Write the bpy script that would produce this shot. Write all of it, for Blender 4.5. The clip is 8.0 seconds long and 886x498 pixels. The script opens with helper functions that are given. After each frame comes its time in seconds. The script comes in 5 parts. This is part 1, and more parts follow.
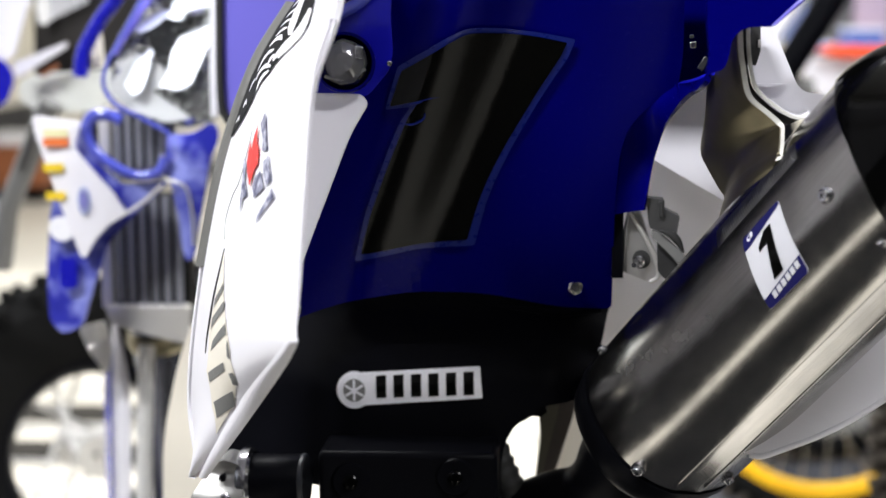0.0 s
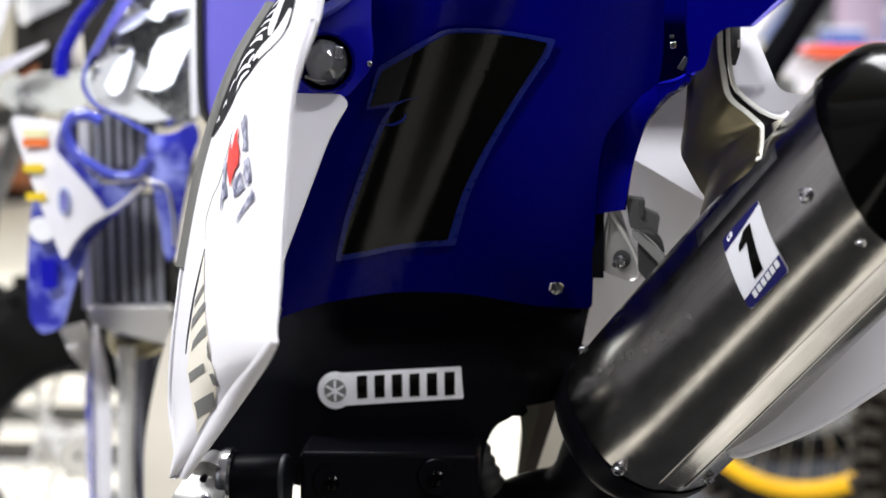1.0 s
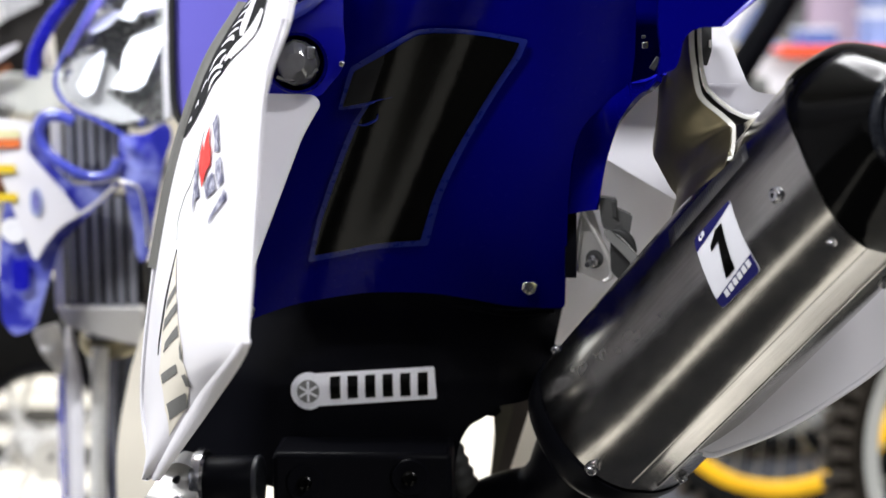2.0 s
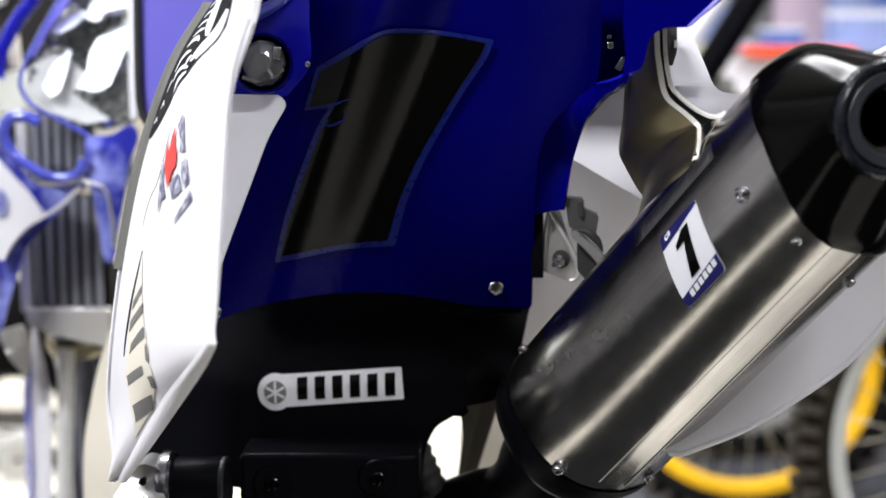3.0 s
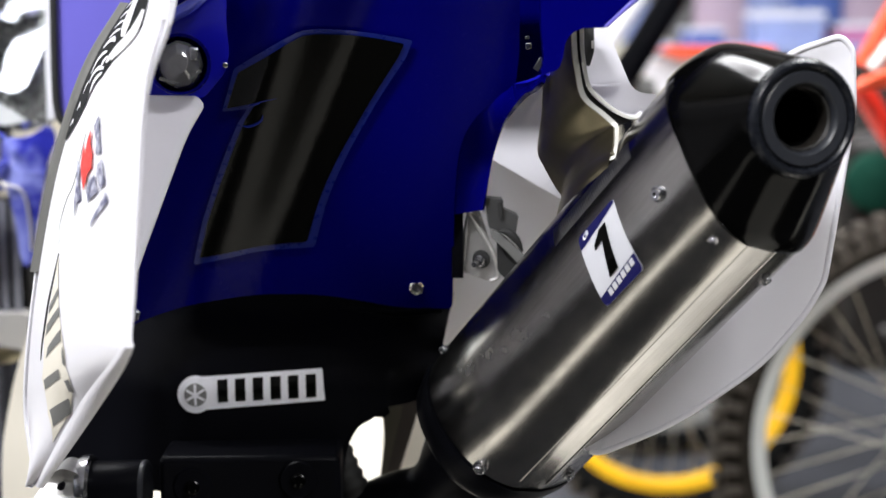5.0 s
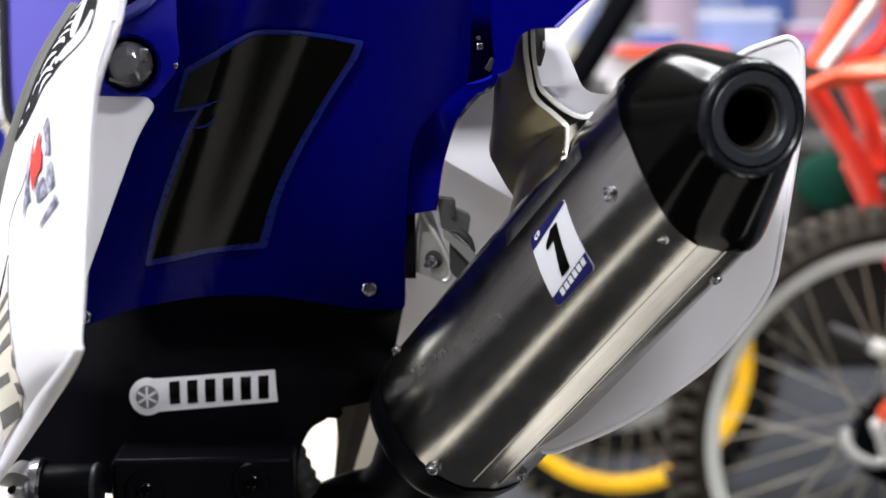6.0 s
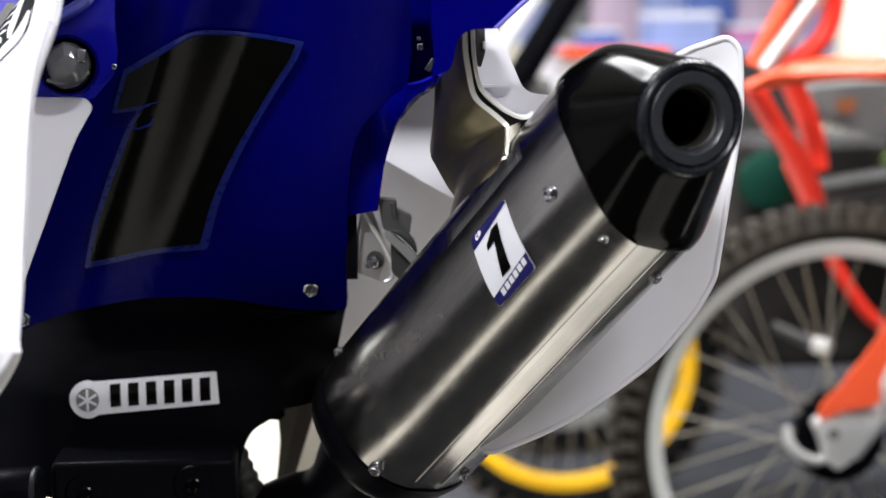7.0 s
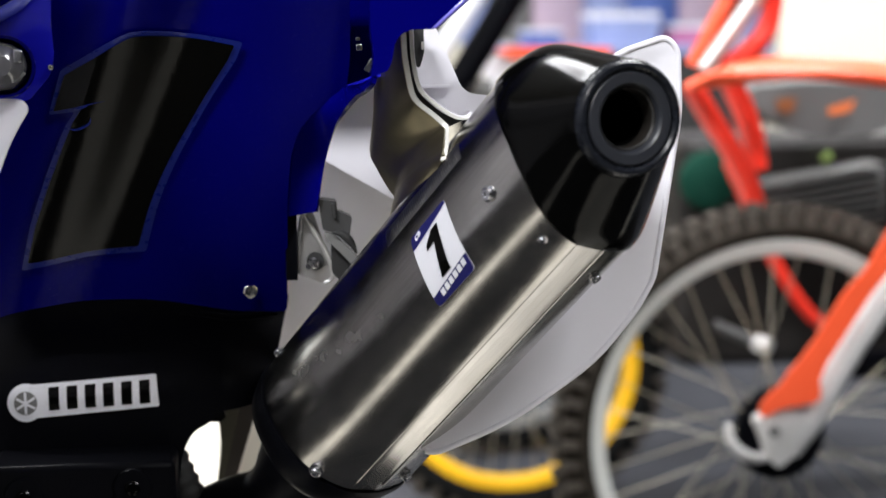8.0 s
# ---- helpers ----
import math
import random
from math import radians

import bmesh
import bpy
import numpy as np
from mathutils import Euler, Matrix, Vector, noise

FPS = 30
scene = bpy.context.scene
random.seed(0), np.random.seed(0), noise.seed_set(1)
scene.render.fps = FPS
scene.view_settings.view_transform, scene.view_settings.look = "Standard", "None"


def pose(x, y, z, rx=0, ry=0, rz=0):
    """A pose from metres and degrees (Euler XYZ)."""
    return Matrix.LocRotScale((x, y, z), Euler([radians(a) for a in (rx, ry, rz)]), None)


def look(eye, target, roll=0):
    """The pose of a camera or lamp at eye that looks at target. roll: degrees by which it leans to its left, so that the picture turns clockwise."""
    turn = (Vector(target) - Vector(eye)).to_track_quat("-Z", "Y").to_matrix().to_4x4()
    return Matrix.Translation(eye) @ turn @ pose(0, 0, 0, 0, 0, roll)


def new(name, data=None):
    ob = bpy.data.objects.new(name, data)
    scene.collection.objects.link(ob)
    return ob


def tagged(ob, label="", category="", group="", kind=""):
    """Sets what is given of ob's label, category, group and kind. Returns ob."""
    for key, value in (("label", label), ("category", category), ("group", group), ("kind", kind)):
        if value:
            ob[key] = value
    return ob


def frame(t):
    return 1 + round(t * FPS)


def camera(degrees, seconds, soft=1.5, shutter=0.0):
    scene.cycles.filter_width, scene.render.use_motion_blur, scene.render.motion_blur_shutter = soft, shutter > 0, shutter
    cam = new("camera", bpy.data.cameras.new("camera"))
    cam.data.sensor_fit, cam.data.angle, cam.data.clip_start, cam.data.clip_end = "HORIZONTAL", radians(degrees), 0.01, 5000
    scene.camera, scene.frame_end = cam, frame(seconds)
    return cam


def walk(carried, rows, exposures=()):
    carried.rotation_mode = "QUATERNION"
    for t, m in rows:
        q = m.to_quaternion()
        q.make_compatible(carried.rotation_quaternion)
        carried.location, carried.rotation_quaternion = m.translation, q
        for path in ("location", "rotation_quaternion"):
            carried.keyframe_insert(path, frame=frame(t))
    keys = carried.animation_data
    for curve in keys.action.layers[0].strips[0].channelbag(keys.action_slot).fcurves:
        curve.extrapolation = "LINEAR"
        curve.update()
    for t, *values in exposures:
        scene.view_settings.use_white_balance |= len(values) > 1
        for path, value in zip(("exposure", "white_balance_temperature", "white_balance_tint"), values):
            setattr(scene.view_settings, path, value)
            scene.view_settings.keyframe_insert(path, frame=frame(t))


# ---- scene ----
from mathutils.bvhtree import BVHTree

# A tripod pan: the lens sits ARM metres in front of the pivot and looks down a little.
EYE, ARM, TILT, LEAN = 0.95, 0.0836, -8.069, -0.463
cam = camera(29.473, 8.0)
cam.data.dof.use_dof = True
cam.data.dof.focus_distance = 1.07
cam.data.dof.aperture_fstop = 5.2
PAN = [(0.0, 4.538), (0.5, 4.265), (1.0, 3.922), (1.5, 3.513), (3.0, 1.989), (3.5, 1.407), (4.0, 0.81), (4.5, 0.126),
       (6.0, -2.095), (6.5, -3.0), (7.0, -3.967), (7.5, -4.987), (8.0, -5.88)]


def aim(yaw):
    way = Vector((-math.sin(radians(yaw)), math.cos(radians(yaw)), 0))
    eye = Vector((0, -ARM, EYE)) + way * ARM
    return look(eye, eye + way + Vector((0, 0, math.tan(radians(TILT)))), LEAN)


walk(cam, [(t, aim(yaw)) for t, yaw in PAN])

# ---- light ----
scene.view_settings.exposure = 0.0
world = bpy.data.worlds.new("sky")
scene.world = world
world.use_nodes = True
sky = world.node_tree.nodes.new("ShaderNodeTexSky")
sky.sky_type, sky.sun_disc = "NISHITA", False
sky.sun_elevation, sky.sun_rotation = radians(37.5), radians(-86)
world.node_tree.links.new(sky.outputs[0], world.node_tree.nodes["Background"].inputs[0])
world.node_tree.nodes["Background"].inputs[1].default_value = 0.12

sun = new("sun", bpy.data.lights.new("sun", "SUN"))
sun.data.energy, sun.data.angle, sun.data.color = 5.0, radians(0.5), (1.0, 0.95, 0.88)
sun.matrix_world = look((-4, 3.2, 3), (-4 + 0.78, 3.2 - 0.06, 3 - 0.60))


def area(name, eye, target, sx, sy, watts, color):
    ob = new(name, bpy.data.lights.new(name, "AREA"))
    ob.data.shape, ob.data.size, ob.data.size_y = "RECTANGLE", sx, sy
    ob.data.energy, ob.data.color = watts, color
    ob.matrix_world = look(eye, target)
    return ob


area("window_daylight", (-3.0, 4.4, 1.75), (0, 4.4, 1.5), 3.6, 2.2, 48, (0.93, 0.97, 1.0))


# ---- materials ----
def mat(name, color, rough=0.45, metal=0.0, coat=0.0, vary=0.12, scale=9.0, bump=0.0, grain=220.0, rvary=0.12, alpha_glass=0.0, emit=0.0, spec=0.5):
    m = bpy.data.materials.new(name)
    m.use_nodes = True
    nt = m.node_tree
    b = nt.nodes["Principled BSDF"]
    co = nt.nodes.new("ShaderNodeTexCoord")
    big, fine = nt.nodes.new("ShaderNodeTexNoise"), nt.nodes.new("ShaderNodeTexNoise")
    big.inputs["Scale"].default_value, big.inputs["Detail"].default_value = scale, 5
    fine.inputs["Scale"].default_value, fine.inputs["Detail"].default_value = grain, 3
    nt.links.new(co.outputs["Object"], big.inputs["Vector"])
    nt.links.new(co.outputs["Object"], fine.inputs["Vector"])
    mix = nt.nodes.new("ShaderNodeMix")
    mix.data_type = "RGBA"
    dark = tuple(c * (1 - vary) for c in color)
    light = tuple(min(1, c * (1 + vary)) for c in color)
    mix.inputs["A"].default_value, mix.inputs["B"].default_value = (*dark, 1), (*light, 1)
    nt.links.new(big.outputs["Fac"], mix.inputs["Factor"])
    nt.links.new(mix.outputs["Result"], b.inputs["Base Color"])
    rough_map = nt.nodes.new("ShaderNodeMapRange")
    rough_map.inputs["To Min"].default_value = max(0.02, rough - rvary)
    rough_map.inputs["To Max"].default_value = min(1, rough + rvary)
    nt.links.new(fine.outputs["Fac"], rough_map.inputs["Value"])
    nt.links.new(rough_map.outputs["Result"], b.inputs["Roughness"])
    b.inputs["Metallic"].default_value = metal
    b.inputs["Coat Weight"].default_value = coat
    b.inputs["Coat Roughness"].default_value = 0.06
    b.inputs["Specular IOR Level"].default_value = spec
    if bump:
        bp = nt.nodes.new("ShaderNodeBump")
        bp.inputs["Strength"].default_value, bp.inputs["Distance"].default_value = bump, 0.001
        nt.links.new(fine.outputs["Fac"], bp.inputs["Height"])
        nt.links.new(bp.outputs["Normal"], b.inputs["Normal"])
    if alpha_glass:
        b.inputs["Transmission Weight"].default_value = alpha_glass
    if emit:
        b.inputs["Emission Color"].default_value, b.inputs["Emission Strength"].default_value = (*color, 1), emit
    return m


BLUE = mat("blue_plastic", (0.0005, 0.0004, 0.092), 0.26, vary=0.08, rvary=0.04, spec=0.035)
BLUE_LIGHT = mat("bright_blue_plastic", (0.060, 0.075, 0.44), 0.16, coat=1.0, scale=22, vary=0.5, rvary=0.05)
# lighter copy of the panel blue, for places that catch the light
BLUE_LIT = mat("lit_blue_plastic", (0.010, 0.010, 0.44), 0.22, vary=0.08, rvary=0.04, spec=0.3)
WHITE = mat("white_plastic", (0.785, 0.772, 0.82), 0.34, vary=0.03, rvary=0.05)
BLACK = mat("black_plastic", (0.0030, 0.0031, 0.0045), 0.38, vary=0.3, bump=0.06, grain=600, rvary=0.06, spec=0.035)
GLOSS_BLACK = mat("gloss_black_vinyl", (0.0010, 0.0010, 0.0008), 0.20, vary=0.3, rvary=0.03, spec=0.115)
CAP_BLACK = mat("black_satin_enamel", (0.0012, 0.0012, 0.0012), 0.13, vary=0.3, rvary=0.03, spec=0.085)
RIM_BLACK = mat("worn_black_enamel", (0.007, 0.008, 0.011), 0.28, vary=0.4, spec=0.22, bump=0.05)
SCRIPT_BLACK = mat("black_script_vinyl", (0.0035, 0.0035, 0.0045), 0.6, vary=0.3, spec=0.02)
RING = mat("worn_black_ring", (0.014, 0.0155, 0.020), 0.42, vary=0.3, bump=0.1)
SOOT = mat("soot", (0.0015, 0.0015, 0.0015), 0.9, vary=0.4, spec=0.02)
RUBBER = mat("black_rubber", (0.018, 0.018, 0.018), 0.7, vary=0.35, bump=0.2)
TYRE = mat("tyre_rubber", (0.007, 0.007, 0.007), 0.8, spec=0.03, vary=0.3, bump=0.3)
MUD = mat("dusty_tyre_knobs", (0.058, 0.048, 0.038), 0.9, vary=0.5, scale=30, bump=0.4)
DUSTY_TYRE = mat("dusty_tyre_rubber", (0.024, 0.020, 0.016), 0.9, spec=0.05, vary=0.6, scale=30, bump=0.3)
STEEL = mat("zinc_bolt", (0.40, 0.40, 0.42), 0.22, metal=1, vary=0.15)
ALU = mat("cast_aluminium", (0.36, 0.355, 0.345), 0.42, metal=0.7, vary=0.15, bump=0.15)
EDGE = mat("cut_aluminium_edge", (0.62, 0.61, 0.57), 0.4, metal=0.25, vary=0.1, bump=0.1)
BRACKET = mat("oiled_bracket_steel", (0.25, 0.22, 0.145), 0.30, metal=0.95, vary=0.4, scale=42, rvary=0.02)
WELD = mat("ribbed_weld_metal", (0.16, 0.158, 0.155), 0.34, metal=1.0, vary=0.25, scale=60)
CHROME = mat("chrome", (0.85, 0.85, 0.86), 0.08, metal=1, vary=0.05, rvary=0.05)
SILVER = mat("silver_paint", (0.62, 0.61, 0.59), 0.35, metal=0.6, vary=0.08)
DECAL_BLUE = mat("blue_vinyl_edge", (0.003, 0.009, 0.12), 0.3, vary=0.1, spec=0.2)
STICKER_WHITE = mat("dull_white_vinyl", (0.60, 0.60, 0.64), 0.35, vary=0.05, scale=40)
NAVY = mat("navy_vinyl", (0.010, 0.010, 0.075), 0.5, vary=0.15, spec=0.15)
FADED_NAVY = mat("faded_navy_vinyl", (0.11, 0.11, 0.25), 0.5, vary=0.5, scale=190, spec=0.2)
RED = mat("red_vinyl", (0.68, 0.016, 0.010), 0.5, vary=0.1, spec=0.1)
PALE_YELLOW = mat("faded_yellow_vinyl", (0.74, 0.70, 0.42), 0.4, vary=0.15)
YELLOW = mat("yellow_vinyl", (0.78, 0.56, 0.03), 0.4, vary=0.1)
ORANGE_ST = mat("orange_vinyl", (0.75, 0.18, 0.05), 0.4, vary=0.1)
PLATE_WHITE = mat("white_vinyl", (0.84, 0.84, 0.88), 0.3, vary=0.03)
GREY_CAP = mat("smoked_grey_plastic", (0.085, 0.085, 0.09), 0.14, coat=0.6, vary=0.6, scale=60, rvary=0.1)
GREY = mat("grey_plastic", (0.16, 0.16, 0.155), 0.5, vary=0.2)
RADIATOR = mat("radiator_louvre_grey", (0.165, 0.168, 0.19), 0.45, metal=0.1, vary=0.2)
ORANGE = mat("orange_red_plastic", (0.95, 0.105, 0.035), 0.34, vary=0.18, scale=16, spec=0.45)
RED_PLASTIC = mat("red_plastic", (0.78, 0.035, 0.018), 0.35, coat=0.15, vary=0.12)
RIM_WHITE = mat("silver_white_rim", (0.63, 0.64, 0.60), 0.45, metal=0.0, vary=0.06)
RIM_GOLD = mat("yellow_anodised_rim", (0.90, 0.50, 0.012), 0.35, metal=0.1, vary=0.1)
SPOKE = mat("spoke_wire", (0.5, 0.47, 0.38), 0.4, metal=0.8, vary=0.15)
GREEN = mat("green_plastic", (0.005, 0.040, 0.026), 0.75, vary=0.2, spec=0.1)
LIME = mat("lime_plastic", (0.30, 0.42, 0.12), 0.4, vary=0.2)
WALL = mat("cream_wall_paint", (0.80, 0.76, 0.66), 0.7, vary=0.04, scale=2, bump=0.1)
SLIDER = mat("bright_silver_fork", (0.74, 0.735, 0.72), 0.3, metal=0.2, vary=0.06)
PALE_BLUE = mat("pale_blue_cloth", (0.30, 0.36, 0.62), 0.8, vary=0.2, scale=12)
PALE_PINK = mat("pale_pink_cloth", (0.52, 0.40, 0.50), 0.8, vary=0.2, scale=12)
DENIM = mat("blue_laminate", (0.08, 0.14, 0.42), 0.5, vary=0.15)
MAGENTA = mat("magenta_card", (0.50, 0.16, 0.33), 0.6, vary=0.15)
FENDER_TRIM = mat("grey_rubber_trim", (0.10, 0.098, 0.09), 0.55, vary=0.2)
OLIVE_STEEL = mat("olive_painted_steel", (0.060, 0.055, 0.036), 0.5, vary=0.4, scale=30)
SOOTY_STEEL = mat("sooty_brown_steel", (0.022, 0.019, 0.016), 0.4, metal=0.6, vary=0.5, scale=120)
BROWN_STEEL = mat("brown_painted_steel", (0.032, 0.024, 0.019), 0.45, vary=0.4, scale=30)
TRIM = mat("dark_grey_trim", (0.035, 0.035, 0.035), 0.5, vary=0.2)
ENGINE_GREY = mat("weathered_engine_alloy", (0.14, 0.14, 0.138), 0.5, metal=0.3, vary=0.2)
OILY = mat("oily_engine_casing", (0.018, 0.016, 0.015), 0.5, vary=0.9, scale=14, bump=0.2, spec=0.2)
LAVENDER = mat("lavender_blue_plastic", (0.17, 0.15, 0.62), 0.25, coat=0.3, vary=0.06, rvary=0.05)
BROWN = mat("orange_brown_laminate", (0.28, 0.09, 0.03), 0.5, vary=0.3)
CHECK_GREY = mat("grey_vinyl", (0.15, 0.15, 0.145), 0.5, vary=0.2, spec=0.2)
FORK = mat("blued_fork_chrome", (0.20, 0.205, 0.245), 0.2, metal=0.9, vary=0.1)
# for unseen walls, darkened so that gloss and steel reflect less
WALL_DARKENED = mat("darkened_wall", (0.035, 0.035, 0.04), 0.7, vary=0.2, scale=2)
TUBE = mat("fluorescent_tube", (1.0, 0.97, 0.93), 0.5, vary=0.01, emit=8.0)
CEIL = mat("ceiling_paint", (0.75, 0.74, 0.72), 0.8, vary=0.03, scale=2)
FLOOR = mat("cream_floor", (0.62, 0.59, 0.52), 0.35, vary=0.08, scale=2.5, grain=40)
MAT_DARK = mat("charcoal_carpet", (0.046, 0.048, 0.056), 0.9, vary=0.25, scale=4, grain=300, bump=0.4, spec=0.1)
MAT_BLACK = mat("dark_reflection_mat", (0.012, 0.012, 0.013), 0.9, vary=0.25, scale=4, grain=300, bump=0.4, spec=0.05)
CREAM = mat("cream_plastic", (0.76, 0.71, 0.61), 0.45, vary=0.08, scale=14)
POST_SHADE = mat("floor_post_shade", (0.035, 0.033, 0.029), 0.8, vary=0.2, scale=6, spec=0.08)
FRAME = mat("window_frame_paint", (0.30, 0.29, 0.28), 0.5, vary=0.1)
LENS = mat("clear_lens", (0.9, 0.92, 0.95), 0.05, vary=0.02, rvary=0.03, alpha_glass=1.0)
FROST = mat("frosted_reflector", (0.40, 0.40, 0.385), 0.45, metal=0.3, vary=0.08, scale=30)
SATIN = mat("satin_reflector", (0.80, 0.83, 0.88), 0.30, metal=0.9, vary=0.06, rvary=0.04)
REFLECTOR_DARKENED = mat("darkened_reflector", (0.30, 0.295, 0.28), 0.25, metal=1, vary=0.4, scale=70)
BLUE_BAR = mat("bright_blue_paint", (0.010, 0.010, 0.36), 0.25, vary=0.1, spec=0.3)
BLUE_SHEEN = mat("blue_painted_sheen", (0.03, 0.035, 0.40), 0.18, coat=0.8, scale=26, vary=0.3, rvary=0.05)
REFLECTOR = mat("headlight_reflector", (0.85, 0.85, 0.83), 0.12, metal=1, vary=0.1, rvary=0.08)


AX0, AXD = Vector((0.0552, 1.1325, 0.6734)), Vector((0.126, -0.1405, 0.181)).normalized()


def brushed(name, color, rough):
    """Bare muffler steel: fine scratches along its length and cloudy wear."""
    m = mat(name, color, rough, metal=1, vary=0.26, scale=24, grain=90, rvary=0.08)
    nt = m.node_tree
    b = nt.nodes["Principled BSDF"]
    side = AXD.cross(Vector((0, 0, 1))).normalized()
    turn = Matrix((side, side.cross(AXD), AXD)).to_euler()
    co, mp, sc = nt.nodes.new("ShaderNodeTexCoord"), nt.nodes.new("ShaderNodeMapping"), nt.nodes.new("ShaderNodeMapping")
    mp.inputs["Rotation"].default_value = turn
    sc.inputs["Scale"].default_value = (1, 1, 0.03)
    no = nt.nodes.new("ShaderNodeTexNoise")
    no.inputs["Scale"].default_value, no.inputs["Detail"].default_value = 700, 3
    bp = nt.nodes.new("ShaderNodeBump")
    bp.inputs["Strength"].default_value, bp.inputs["Distance"].default_value = 0.022, 0.0005
    nt.links.new(co.outputs["Object"], mp.inputs["Vector"])
    nt.links.new(mp.outputs["Vector"], sc.inputs["Vector"])
    nt.links.new(sc.outputs["Vector"], no.inputs["Vector"])
    nt.links.new(no.outputs["Fac"], bp.inputs["Height"])
    nt.links.new(bp.outputs["Normal"], b.inputs["Normal"])
    streak, tone = nt.nodes.new("ShaderNodeMapRange"), nt.nodes.new("ShaderNodeMix")
    streak.inputs["From Min"].default_value, streak.inputs["From Max"].default_value = 0.3, 0.7
    streak.inputs["To Min"].default_value, streak.inputs["To Max"].default_value = 0.90, 1.09
    tone.data_type, tone.blend_type = "RGBA", "MULTIPLY"
    tone.inputs["Factor"].default_value = 1.0
    nt.links.new(no.outputs["Fac"], streak.inputs["Value"])
    nt.links.new(b.inputs["Base Color"].links[0].from_socket, tone.inputs["A"])
    nt.links.new(streak.outputs["Result"], tone.inputs["B"])
    nt.links.new(tone.outputs["Result"], b.inputs["Base Color"])
    return m


def dull_spots(m, spots, lighter=1.3, rougher=0.14):
    """Soft dulled marks in a metal: (place, inner radius, outer radius) each."""
    nt = m.node_tree
    b = nt.nodes["Principled BSDF"]
    co = nt.nodes.new("ShaderNodeTexCoord")
    total = None
    for at, r0, r1 in spots:
        dist, fall = nt.nodes.new("ShaderNodeVectorMath"), nt.nodes.new("ShaderNodeMapRange")
        dist.operation = "DISTANCE"
        dist.inputs[1].default_value = at
        fall.interpolation_type = "SMOOTHSTEP"
        fall.inputs["From Min"].default_value, fall.inputs["From Max"].default_value = r0, r1
        fall.inputs["To Min"].default_value, fall.inputs["To Max"].default_value = 1, 0
        nt.links.new(co.outputs["Object"], dist.inputs[0])
        nt.links.new(dist.outputs["Value"], fall.inputs["Value"])
        if total is None:
            total = fall.outputs["Result"]
        else:
            top = nt.nodes.new("ShaderNodeMath")
            top.operation = "MAXIMUM"
            nt.links.new(total, top.inputs[0])
            nt.links.new(fall.outputs["Result"], top.inputs[1])
            total = top.outputs["Value"]
    for socket, gain in (("Base Color", lighter - 1), ("Roughness", rougher)):
        old = b.inputs[socket].links[0].from_socket
        amount = nt.nodes.new("ShaderNodeMath")
        amount.operation = "MULTIPLY_ADD"
        amount.inputs[1].default_value = gain
        nt.links.new(total, amount.inputs[0])
        if socket == "Roughness":
            nt.links.new(old, amount.inputs[2])
            nt.links.new(amount.outputs["Value"], b.inputs[socket])
        else:
            amount.inputs[2].default_value = 1.0
            tint = nt.nodes.new("ShaderNodeMix")
            tint.data_type, tint.blend_type = "RGBA", "MULTIPLY"
            tint.inputs["Factor"].default_value = 1.0
            nt.links.new(old, tint.inputs["A"])
            nt.links.new(amount.outputs["Value"], tint.inputs["B"])
            nt.links.new(tint.outputs["Result"], b.inputs[socket])


def two_tone(m, pale, low, high):
    """Pale patches with soft edges mixed into a base colour."""
    mix = next(n for n in m.node_tree.nodes if n.type == "MIX")
    noise = mix.inputs["Factor"].links[0].from_socket
    ramp = m.node_tree.nodes.new("ShaderNodeMapRange")
    ramp.inputs["From Min"].default_value, ramp.inputs["From Max"].default_value = low, high
    m.node_tree.links.new(noise, ramp.inputs["Value"])
    m.node_tree.links.new(ramp.outputs["Result"], mix.inputs["Factor"])
    mix.inputs["B"].default_value = (*pale, 1)


# pale patches stand in for whitish reflections on the blue shrouds
two_tone(BLUE_SHEEN, (0.25, 0.28, 0.66), 0.42, 0.62)
two_tone(FADED_NAVY, (0.46, 0.46, 0.56), 0.44, 0.62)

BRUSHED = brushed("brushed_muffler_steel", (0.365, 0.354, 0.338), 0.21)


# ---- mesh helpers ----
def thing(name, at, label, category, group=""):
    ob = new(name)
    ob.empty_display_size = 0.05
    ob.location = at
    return tagged(ob, label, category, group)


def part(name, bm, material, parent=None, label="", bevel=0.0, smooth=40):
    me = bpy.data.meshes.new(name)
    bmesh.ops.recalc_face_normals(bm, faces=bm.faces)
    bm.to_mesh(me)
    bm.free()
    me.materials.append(material)
    me.shade_smooth()
    if smooth < 180:
        me.set_sharp_from_angle(angle=radians(smooth))
    ob = new(name, me)
    if parent:
        ob.parent = parent
        if parent.type == "EMPTY":
            ob.matrix_parent_inverse = Matrix.Translation(-parent.location)
    if bevel:
        mod = ob.modifiers.new("bevel", "BEVEL")
        mod.width, mod.segments, mod.limit_method, mod.angle_limit = bevel, 2, "ANGLE", radians(50)
    return tagged(ob, label)


def spline(pts, n):
    """n + 1 points along a smooth curve through pts."""
    p = [Vector(q) for q in pts]
    p = [2 * p[0] - p[1]] + p + [2 * p[-1] - p[-2]]
    out, k = [], len(pts) - 1
    for i in range(n + 1):
        s = i / n * k
        j = min(int(s), k - 1)
        t = s - j
        a, b, c, d = p[j:j + 4]
        out.append(0.5 * (2 * b + (c - a) * t + (2 * a - 5 * b + 4 * c - d) * t * t + (3 * b - a - 3 * c + d) * t ** 3))
    return out


